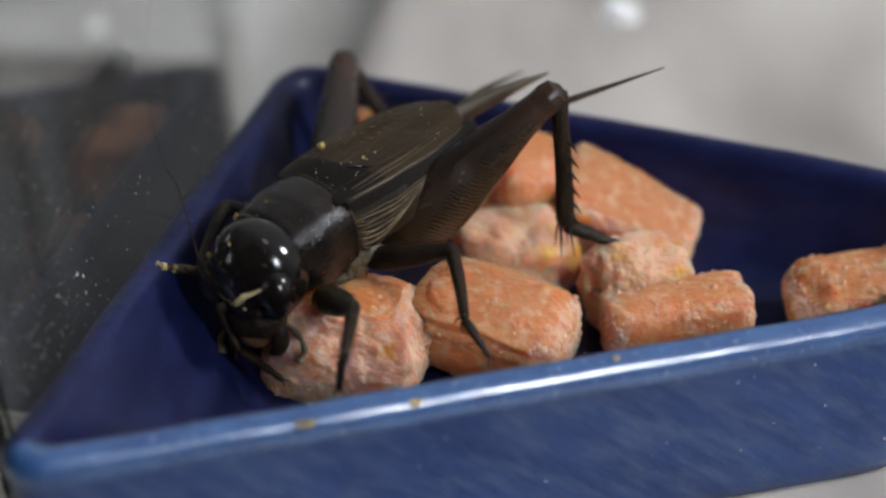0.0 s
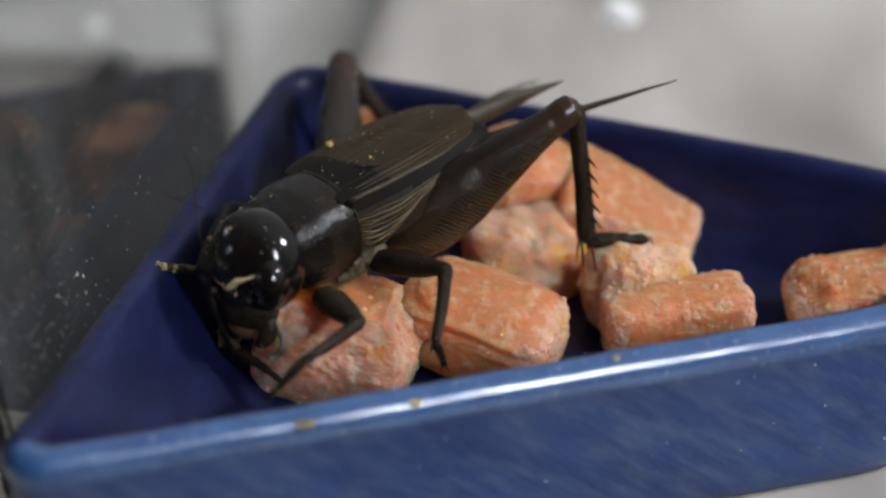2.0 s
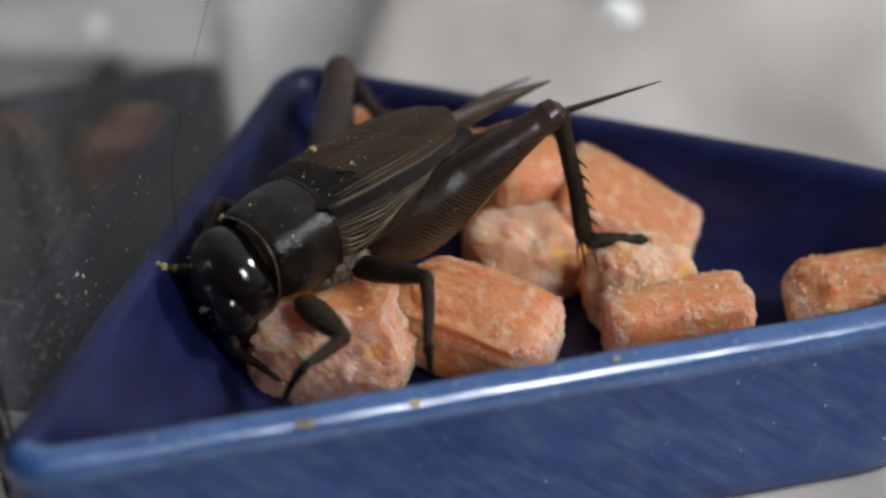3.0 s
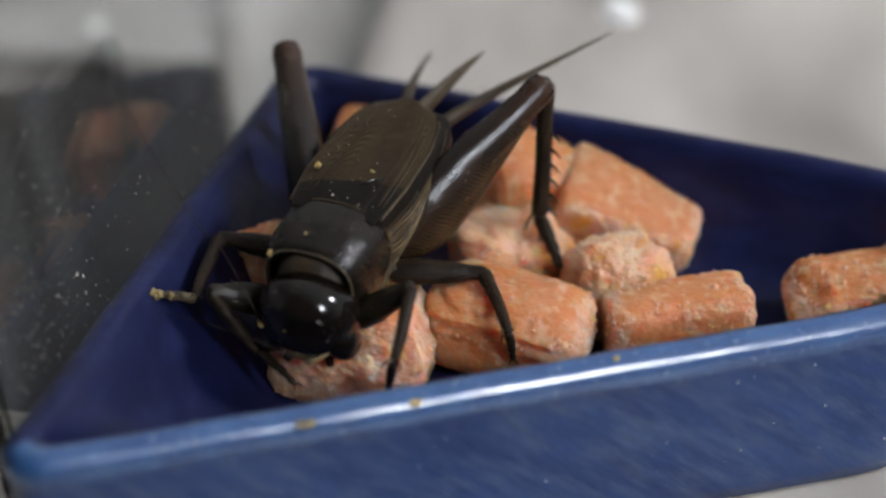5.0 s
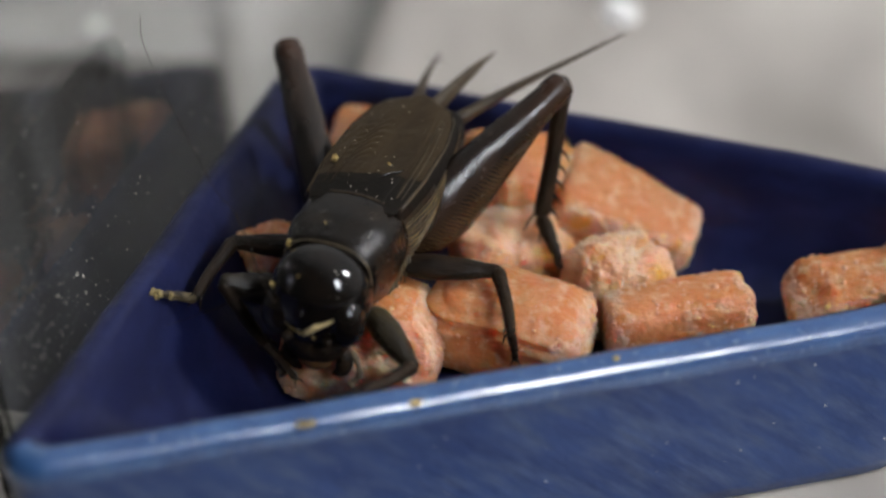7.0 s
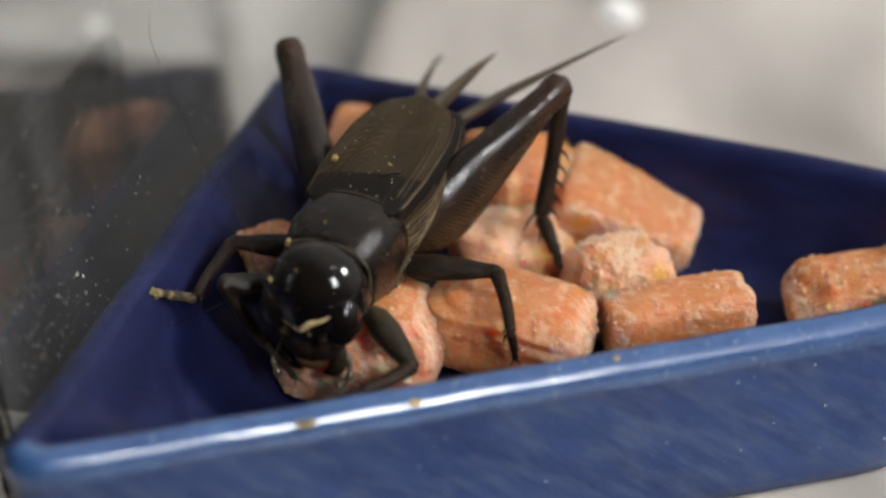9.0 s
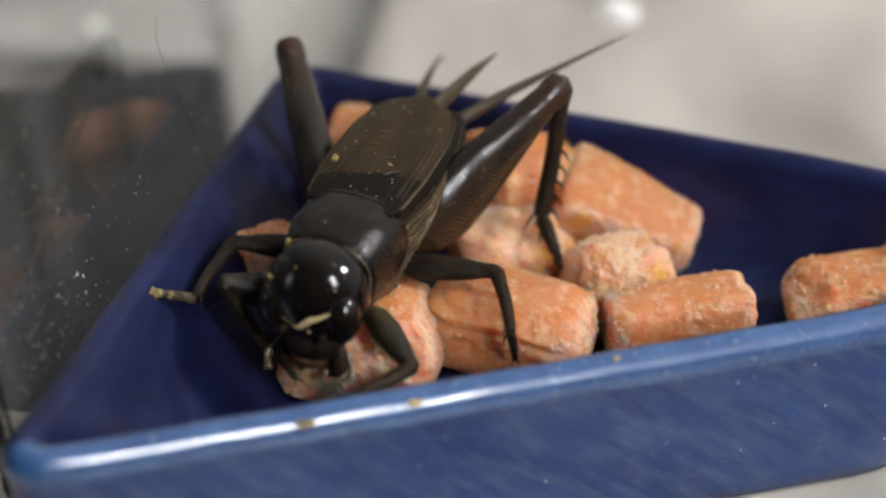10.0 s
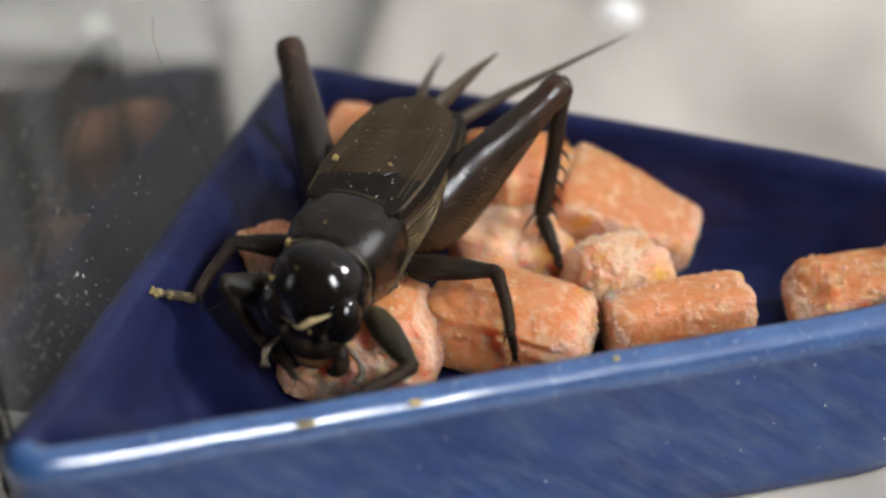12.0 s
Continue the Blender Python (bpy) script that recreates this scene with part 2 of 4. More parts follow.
def smooth_path(pts, steps=6):
    """Catmull-Rom through the points."""
    P = [Vector(p) for p in pts]
    P = [2 * P[0] - P[1]] + P + [2 * P[-1] - P[-2]]
    out = []
    for i in range(1, len(P) - 2):
        for k in range(steps):
            t = k / steps
            a, b, c, d = P[i - 1:i + 3]
            out.append(0.5 * (2 * b + (c - a) * t + (2 * a - 5 * b + 4 * c - d) * t * t + (3 * b - a - 3 * c + d) * t ** 3))
    return out + [P[-2]]


def lerp_list(vals, n):
    return [float(v) for v in np.interp(np.linspace(0, len(vals) - 1, n), range(len(vals)), vals)]


def ball(bm, c, r, seg=24, rings=16, rot=None, shape=None):
    """An ellipsoid at c with radii r."""
    m = Matrix.Translation(c) @ (rot or Matrix.Identity(4)) @ Matrix.Diagonal((*r, 1))
    res = bmesh.ops.create_uvsphere(bm, u_segments=seg, v_segments=rings, radius=1, matrix=Matrix.Identity(4))
    for v in res["verts"]:
        if shape:
            v.co = shape(v.co)
        v.co = m @ v.co
    return res["verts"]


def slab(bm, size, m=None, bevel=0.0):
    """A box with bevelled edges."""
    res = bmesh.ops.create_cube(bm, size=1, matrix=(m or Matrix.Identity(4)) @ Matrix.Diagonal((*size, 1)))
    if bevel:
        es = {e for v in res["verts"] for e in v.link_edges}
        bmesh.ops.bevel(bm, geom=list(es), offset=bevel, segments=2, affect="EDGES")


# ---- the place ----
GROUND = -2.2
FLOOR = 2.5
CORNERS = [Vector((-25.75, -25.9)), Vector((52.6, -2.5)), Vector((-9.9, 19.6))]
RADII = [2.2, 9.0, 3.0]


def outline(inset):
    """The rounded triangle of the dish, moved inwards."""
    n, pts = 3, []
    lines = []
    for i in range(n):
        a, b = CORNERS[i], CORNERS[(i + 1) % n]
        d = (b - a).normalized()
        lines.append((a + Vector((-d.y, d.x)) * inset, d))
    for i in range(n):
        (p, d), (q, e) = lines[i - 1], lines[i]
        k = (q - p).x * e.y - (q - p).y * e.x
        c = p + d * (k / (d.x * e.y - d.y * e.x))
        r = max(RADII[i] - inset * 0.75, 0.9)
        half = math.acos(max(-1, min(1, -d.dot(e)))) / 2
        t = r / math.tan(half)
        mid = c + ((e - d).normalized()) * (r / math.sin(half))
        a0 = (c - d * t - mid)
        s0 = math.atan2(a0.y, a0.x)
        turn = math.pi - 2 * half
        for s in range(13):
            a = s0 + turn * s / 12
            pts.append(mid + Vector((math.cos(a), math.sin(a))) * r)
        # the straight run to the next corner
        f, g = lines[i], lines[(i + 1) % n]
        kk = (g[0] - f[0]).x * g[1].y - (g[0] - f[0]).y * g[1].x
        c2 = f[0] + f[1] * (kk / (f[1].x * g[1].y - f[1].y * g[1].x))
        h2 = math.acos(max(-1, min(1, -f[1].dot(g[1])))) / 2
        r2 = max(RADII[(i + 1) % n] - inset * 0.75, 0.9)
        e0, e1 = pts[-1], c2 - f[1] * (r2 / math.tan(h2))
        for s in range(1, 60):
            pts.append(e0.lerp(e1, s / 60))
    return pts


def inward(a, b):
    d = (b - a).normalized()
    return Vector((-d.y, d.x))


FRONT_IN, BACK_IN, LEFT_IN = inward(CORNERS[0], CORNERS[1]), inward(CORNERS[1], CORNERS[2]), inward(CORNERS[2], CORNERS[0])


def build_dish():
    prof = [(3.8, GROUND + 0.9), (3.4, GROUND + 0.1), (2.3, GROUND), (1.7, GROUND + 0.25), (1.42, GROUND + 1.2), (1.1, 2.0), (0.70, 5.0), (0.40, 7.3),
            (0.16, 8.25), (0.03, 8.75), (0.07, 9.15), (0.26, 9.54), (0.58, 9.86), (0.98, 10.04), (1.36, 10.06), (1.68, 9.92), (1.95, 9.6), (2.15, 9.1), (2.5, 7.6), (3.0, 5.9), (3.7, 4.4),
            (4.6, 3.4), (5.6, 2.8), (6.8, FLOOR), (8.0, FLOOR - .03), (10.0, FLOOR - 0.04), (12.0, FLOOR - 0.05)]
    bm = bmesh.new()
    rings = []
    for k, (d, z) in enumerate(prof):
        ring = []
        for p in outline(d):
            wob = noise.noise((p.x * 0.16, p.y * 0.16, z * 0.11)) * 0.16 + noise.noise((p.x * 0.6, p.y * 0.6, z * 0.3)) * 0.035
            # the wall along the tub slopes in more gently
            ease = min(1.0, max(0.0, (min((p - CORNERS[0]).dot(FRONT_IN), (p - CORNERS[2]).dot(BACK_IN)) - d) / 5)) if k > 16 else 0
            p = p + LEFT_IN * ease * float(np.interp(z, [2.5, 3.4, 5.9, 9.1], [3.6, 3.2, 1.9, 0.25]))
            ring.append(Vector((p.x, p.y, z + (wob if k > 4 else 0))))
        rings.append(ring)
    vs = ring_loft(bm, rings, cap=True)
    n = len(rings[0])
    bm.faces.ensure_lookup_table()
    for k, f in enumerate(bm.faces):
        # the sheen on the front rim and front wall is put in by lighter glaze colours
        if len(f.verts) != 4:
            continue
        c = f.calc_center_median()
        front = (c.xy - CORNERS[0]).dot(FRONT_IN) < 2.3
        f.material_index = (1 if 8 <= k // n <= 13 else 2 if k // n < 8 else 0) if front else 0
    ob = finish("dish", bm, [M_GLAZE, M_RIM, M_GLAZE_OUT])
    return tagged(ob, "small triangular blue glazed ceramic dish holding food chunks", "dish")


build_dish()

# the tub stands on a dark table that goes on past the view
bm = bmesh.new()
N = 40
grid = [[bm.verts.new((-1500 + 3000 * i / N, -1500 + 3000 * j / N, GROUND - 4 + 0.2 * noise.noise((i * 0.9, j * 0.7, 3)))) for j in range(N + 1)] for i in range(N + 1)]
for i in range(N):
    for j in range(N):
        bm.faces.new((grid[i][j], grid[i + 1][j], grid[i + 1][j + 1], grid[i][j + 1]))
tagged(finish("ground", bm, M_TABLE), "dark table top under the clear tub", "table top", kind="structure")

# the clear side of the tub leans outwards beside the dish
SIDE = (CORNERS[2] - CORNERS[0]).normalized()
OUT = Vector((-SIDE.y, SIDE.x))
LEAN = radians(10)
WALL_POSE = Matrix(((SIDE.x, OUT.x * math.cos(LEAN), OUT.x * math.sin(LEAN), 0),
                    (SIDE.y, OUT.y * math.cos(LEAN), OUT.y * math.sin(LEAN), 0),
                    (0, -math.sin(LEAN), math.cos(LEAN), 0), (0, 0, 0, 1)))
base = CORNERS[0] + OUT * -0.5
WALL_POSE.translation = Vector((base.x, base.y, GROUND - 0.5)) * MM
bm = bmesh.new()
slab(bm, (152, 1.6, 90), Matrix.Translation((84, 0.8, 45)), 0.3)
glass = finish("wall_west", bm, M_GLASS, smooth=False)
glass.matrix_world = WALL_POSE
glass.visible_shadow = False
tagged(glass, "clear scratched plastic tub side leaning outwards", "tub wall", kind="structure")

# the white liner on the tub's bottom, wrinkled, flat where the dish stands
def liner_height(x, y):
    d = max(0.0, (Vector((x, y)) - Vector((6, -2))).length - 36) / 30
    return GROUND - 0.02 + min(1, d) * (2.6 * noise.noise((x * 0.035, y * 0.06, 3)) + 0.9 * noise.noise((x * 0.10, y * 0.22, 7)) - 0.2)


bm = bmesh.new()
N = 90
edge = CORNERS[0] + OUT * -0.9
grid = []
for i in range(N + 1):
    row = []
    for j in range(N + 1):
        run, off = -26 + 176 * j / N, 230 * i / N
        free = 1 - min(1, max(0, (run - 19) / 3))
        p = edge + OUT * 70 * free - OUT * ((230 + 70 * free) * i / N) + SIDE * run
        z = liner_height(p.x, p.y)
        curl = min(1, max(0, (run - 46) / 26))
        z += 7.5 * curl * curl * (3 - 2 * curl) * math.exp(-(off / 16) ** 2)
        p = p + OUT * max(0.0, z - GROUND) * 0.16
        row.append(bm.verts.new((p.x, p.y, z)))
    grid.append(row)
for i in range(N):
    for j in range(N):
        bm.faces.new((grid[i][j], grid[i + 1][j], grid[i + 1][j + 1], grid[i][j + 1]))
bm.normal_update()
bmesh.ops.solidify(bm, geom=bm.faces[:], thickness=0.5)
tagged(finish("floor", bm, M_FLOOR), "white wrinkled liner sheet under the dish", "liner", kind="structure")

# a grey sheet of paper lies on the table beyond the clear wall
bm = bmesh.new()
N = 24
grid = [[bm.verts.new((-190 + 200 * i / N - 14 * (j / N), 44 + 130 * j / N + 0.08 * (190 - 200 * i / N), GROUND - 3.4 + 0.7 * noise.noise((i * 0.5, j * 0.5, 9)))) for j in range(N + 1)] for i in range(N + 1)]
for i in range(N):
    for j in range(N):
        bm.faces.new((grid[i][j], grid[i + 1][j], grid[i + 1][j + 1], grid[i][j + 1]))
bm.normal_update()
bmesh.ops.solidify(bm, geom=bm.faces[:], thickness=0.3)
tagged(finish("paper_sheet", bm, M_PAPER), "sheet of light grey paper lying on the table", "paper")


# a white sheet lies on the table behind the clear wall
bm = bmesh.new()
N = 20
near_l, far_l, far_r, near_r = Vector((-14.2, 27)), Vector((-18.5, 62)), Vector((34, 66)), Vector((34, 27))
grid = []
for i in range(N + 1):
    a, b = near_l.lerp(near_r, i / N), far_l.lerp(far_r, i / N)
    grid.append([bm.verts.new((*a.lerp(b, j / N), GROUND - 2.95 + 0.25 * noise.noise((i * 0.4, j * 0.4, 4)))) for j in range(N + 1)])
for i in range(N):
    for j in range(N):
        bm.faces.new((grid[i][j], grid[i + 1][j], grid[i + 1][j + 1], grid[i][j + 1]))
bm.normal_update()
bmesh.ops.solidify(bm, geom=bm.faces[:], thickness=0.2)
tagged(finish("paper_sheet", bm, M_WHITE_PAPER), "sheet of white paper under the clear tub's edge", "paper")


# ---- food chunks ----
def chunk(size, seed, torn, label, crumbly=False, power=4.2, ends=9.0, res=80, lump=1.0, folds=(), taper=(1.0, 1.0), chips=(), fringe=260):
    """A pressed chunk of food: smooth, faintly ridged skin, and torn, crumbly faces with a ragged fringe.
    torn: the broken sides, as (axis, sign); folds: (height, depth) of creases; chips: (direction, depth) of broken-off corners, with a third entry where the slope is smooth."""
    bm = bmesh.new()
    bmesh.ops.create_cube(bm, size=2)
    bmesh.ops.subdivide_edges(bm, edges=bm.edges[:], cuts=res, use_grid_fill=True)
    o = Vector((seed * 7.3, seed * 3.1, seed * 1.7))
    half = Vector(size) * 0.5
    cuts = [(Vector(c[0]).normalized(), c[1], len(c) < 3) for c in chips]
    raw = {}
    for v in bm.verts:
        c = v.co
        q = power if crumbly else ends
        c = c / (abs(c.x) ** q + (abs(c.y) ** power + abs(c.z) ** power) ** (q / power)) ** (1 / q)
        p = Vector((c.x * half.x, c.y * half.y, c.z * half.z))
        k = taper[0] + (taper[1] - taper[0]) * (c.x + 1) / 2
        p.y *= k
        p.z *= k
        broken = 0.0
        for ax, sg in torn:
            broken = max(broken, (sg * c[ax] - 0.80 + 0.15 * noise.noise(p * 0.8 + o) + 0.08 * noise.noise(p * 2.6 + o)) / 0.12)
        for d, depth, rough in cuts:
            lim = abs(d.x) * half.x + abs(d.y) * half.y + abs(d.z) * half.z - depth + 0.30 * noise.noise(p * 0.7 + o)
            over = p.dot(d) - lim
            if over > 0:
                p -= d * over * 0.9
                broken = 1.0 if rough else broken
        if crumbly:
            broken = max(broken, 0.8 + noise.noise(p * 0.5 + o))
        broken = min(1.0, max(0.0, broken))
        d = Vector((c.x, c.y, c.z)).normalized()
        # slow swell all over, long press marks on the skin
        h = 0.34 * lump * noise.noise(p * 0.24 + o) + 0.13 * lump * noise.noise(p * 0.62 + o)
        skin = 0.06 * noise.noise(Vector((p.x * 0.6, p.y * 1.9, p.z * 1.9)) + o) + 0.085 * noise.noise(p * 2.2 + o) + 0.045 * noise.noise(p * 5.5 + o)
        skin -= 0.10 * max(0.0, noise.noise(p * 1.3 - o) - 0.25)
        for z0, depth in folds:
            q = (c.z - z0 - 0.16 * noise.noise(Vector((c.x * 1.3, seed, z0)))) / 0.075
            skin += depth * (-math.exp(-q * q) + 0.7 * math.exp(-(q - 1.9) ** 2)) * (0.6 + 0.4 * noise.noise(p * 0.8 + o))
        if broken > 0:
            f1 = noise.voronoi(p * 1.15 + o)[0][0]
            f2 = noise.voronoi(p * 2.9 + o)[0][0]
            crumbs = 0.20 * (0.45 - f1) + 0.15 * (0.4 - f2) + 0.13 * noise.noise(p * 1.7 + o) + 0.07 * noise.noise(p * 5.0 + o)
            if crumbly:
                crumbs = 1.05 * crumbs + 0.40 * noise.noise(p * 0.8 + o)
        else:
            crumbs = 0.0
        v.co = p + d * (h + skin * (1 - broken) + crumbs * broken)
        raw[v] = broken
    for f in bm.faces:
        f.material_index = 1 if sum(raw[v] for v in f.verts) > 1.6 else 0
    # loose crumbs and short fibres cling to the broken sides, most of all along their edges
    rng = random.Random(seed)
    gr = bmesh.new()
    edge = [v for v in bm.verts if 0.15 < raw[v] < 1.0]
    face = [v for v in bm.verts if raw[v] == 1.0]
    skin_verts = [v for v in bm.verts if raw[v] == 0.0 and v.co.z > 0]
    bm.normal_update()
    for k in range(fringe):
        pool = skin_verts if k % 5 == 4 and skin_verts else edge if k % 3 and edge else face
        if not pool:
            break
        v = rng.choice(pool)
        r = 0.04 + min(0.24, rng.expovariate(11)) * (1.0 if k % 3 else 0.55)
        turn = v.normal.to_track_quat("Z", "Y").to_matrix().to_4x4() @ Matrix.Rotation(rng.uniform(-1, 1), 4, "X") @ Matrix.Rotation(rng.uniform(-1, 1), 4, "Y")
        tall = rng.choice((0.8, 1.0, 1.4, 2.6)) if r < 0.08 else rng.uniform(0.6, 1.2)
        made = bmesh.ops.create_icosphere(gr, subdivisions=1, radius=1)["verts"]
        place = Matrix.Translation(v.co - v.normal * r * 0.3) @ turn @ Matrix.Diagonal((r, r * rng.uniform(0.5, 1), r * tall, 1))
        for w in made:
            w.co = place @ (w.co * rng.uniform(0.5, 1.3))
    ob = finish("food_chunk", bm, [M_FOOD, M_FOOD_PALE if crumbly else M_FOOD_TORN])
    tagged(part("grain", gr, M_GRAIN, ob), "loose pale crumbs clinging to the chunk", kind="stuff")
    return tagged(ob, label, "pet food", "food chunks in the dish")


CHUNKS = {}
CHUNKS["bitten"] = chunk((7.4, 9.4, 6.0), 1, ((0, -1), (1, -1)), "salmon pink food chunk being gnawed by the cricket", power=5, ends=7.0, chips=(((-1, 0.9, 0.7), 1.0), ((-1, -0.1, 0.8), 2.1), ((-1, -0.9, 0.5), 1.2), ((0.1, -1, 0.75), 1.7)), fringe=420)
CHUNKS["ribbed"] = chunk((9.7, 6.7, 5.2), 2, ((0, 1),), "salmon orange ribbed food chunk lying in the dish", folds=((0.55, 0.26), (0.86, 0.22), (0.18, 0.14)), power=3.3, ends=5.0, chips=(((1, -0.6, 1), 0.9),), fringe=300)
CHUNKS["pale"] = chunk((7.2, 6.2, 4.7), 3, ((2, 1), (1, -1)), "pale crumbly food chunk between larger pieces", True, 3.6, fringe=110)
CHUNKS["crumbly"] = chunk((6.0, 5.6, 5.7), 4, ((2, 1), (0, 1), (1, -1)), "crumbly orange food chunk with a broken top", True, 3.4, fringe=190)
CHUNKS["bar"] = chunk((8.7, 4.2, 4.6), 5, ((0, 1), (0, -1)), "short bar of salmon pink food with torn ends", power=3.6, lump=0.6, chips=(((-1, -0.5, -1), 0.9), ((1, 0.2, -1), 0.5)), fringe=560)
CHUNKS["block"] = chunk((8.8, 6.6, 5.6), 6, ((0, 1), (1, -1)), "large blocky orange food chunk leaning on others", power=8, lump=0.5, taper=(1.0, 0.92))
CHUNKS["small"] = chunk((7.6, 5.4, 4.5), 7, ((0, 1), (1, -1), (0, -1)), "pink rough food chunk lying alone in the dish", power=3.6, ends=5.0, chips=(((1, -0.4, 0.8), 1.3), ((-1, -0.2, 1.3), 1.7, 0)), fringe=420)
CHUNKS["red"] = chunk((7.0, 6.5, 6.4), 8, ((0, 1),), "shaded red-orange food chunk under the cricket's leg")
CHUNKS["rear"] = chunk((6.0, 5.0, 6.6), 9, ((2, -1),), "orange food chunk against the dish's rear wall", power=4.0)
CHUNKS["side"] = chunk((3.8, 3.5, 3.6), 10, ((0, -1), (1, -1)), "pink food chunk beside the cricket's foreleg", power=4.0)


# ---- the cricket: x forwards, y to its left, z up, from the rear edge of its neck shield ----
cricket = new("cricket")
cricket.empty_display_size = 0.002
tagged(cricket, "glossy black field cricket eating pink food in the dish", "cricket")


def arc_shell(bm, sections, thick):
    """A curved shell from (x, points) sections: outer skin, inner skin and closed edges."""
    rings = []
    for x, pts in sections:
        n = len(pts)
        inner = []
        for i in range(n):
            a, b = pts[max(i - 1, 0)], pts[min(i + 1, n - 1)]
            t = Vector((b[0] - a[0], b[1] - a[1])).normalized()
            inner.append((pts[i][0] - t.y * thick, pts[i][1] + t.x * thick))
        rings.append([Vector((x, y, z)) for y, z in pts] + [Vector((x, y, z)) for y, z in inner[::-1]])
    return ring_loft(bm, rings)


def shield_arc(w, top, low, n=44):
    pts = []
    for i in range(n):
        a = radians(-36 + 252 * i / (n - 1))
        c, s = math.cos(a), math.sin(a)
        y = w * math.copysign(abs(c) ** 0.82, c)
        z = top * abs(s) ** 0.85 if s > 0 else s * low
        pts.append((y, z))
    return pts


def interp(x, xs, ys):
    return float(np.interp(x, xs, ys))


bm = bmesh.new()
secs = []
for i in range(25):
    x = 4.35 - 4.45 * i / 24
    w = interp(x, [0, 0.4, 2.2, 4.0, 4.35], [3.22, 3.32, 3.34, 2.95, 2.72])
    top = interp(x, [0, 0.3, 2.2, 4.0, 4.35], [2.52, 2.62, 2.68, 2.38, 2.16])
    secs.append((x, shield_arc(w, top, 4.3 - 0.3 * abs(x - 2.2))))
arc_shell(bm, secs, 0.22)
pronotum = part("pronotum", bm, M_SHELL, cricket, "glossy black saddle-shaped neck shield")
for x, w, top in ((-0.08, 3.25, 2.56), (4.33, 2.76, 2.19)):
    bm = bmesh.new()
    tube(bm, [(x, y, z) for y, z in shield_arc(w, top, 3.6, 40)], 0.055, 6)
    part("shield_edge", bm, M_EDGE if x < 1 else M_PALP, pronotum, "thin tan edge line")

# chest and belly
bm = bmesh.new()
rings = []
for i in range(49):
    u = i / 48
    x = 4.2 - 16.6 * u
    w = interp(x, [-12.4, -11.4, -9, -5, 0, 3, 4.2], [0.5, 1.5, 2.4, 2.85, 2.85, 2.5, 1.9])
    lo = interp(x, [-12.4, -11.4, -9, -5, 0, 3, 4.2], [-0.6, -1.5, -2.6, -3.3, -3.4, -3.0, -2.4])
    hi = interp(x, [-12.4, -11.4, -9, -5, 0, 4.2], [0.5, 1.0, 1.6, 1.9, 2.0, 1.8])
    k = 1 + (0.035 * math.cos(x * 2 * math.pi / 1.5) if x < -1 else 0)
    zc, zr = (hi + lo) / 2, (hi - lo) / 2
    rings.append([Vector((x, w * k * math.cos(a), zc + zr * k * math.sin(a))) for a in [2 * math.pi * j / 28 for j in range(28)]])
ring_loft(bm, rings)
part("abdomen", bm, M_BELLY, cricket, "ringed dark brown belly")

# forewings: the flat back and the veined sides
WX = [0.6, 0.0, -3.0, -7.0, -9.3, -10.5, -11.1]
WW = [2.6, 2.85, 3.05, 2.95, 2.5, 1.9, 0.9]


def wing_top(x, y):
    w = interp(x, WX[::-1], WW[::-1])
    crown = 0.34 * (1 - (y / max(w, 0.5)) ** 2)
    fold = 0.07 * math.sin(y * 2.3 + x * 0.5) + 0.05 * math.sin(x * 1.9 + y * 1.1) * (1 if x < -2.5 else 0.3)
    u = (y + 2.35) / 1.95
    inside = math.sin(math.pi * min(1.0, max(0.0, u))) * math.sin(math.pi * min(1.0, max(0.0, (x + 8.4) / 5.6)))
    wave = 0.055 * inside * math.sin(2 * math.pi * (x + 1.7 * u - 0.42 * math.sin(6.6 * u)) / 0.72)
    return 2.12 + wave + crown + 0.045 * fold * 10 * 0.5 + (0.05 * (x + 3) if x < -3 else 0)


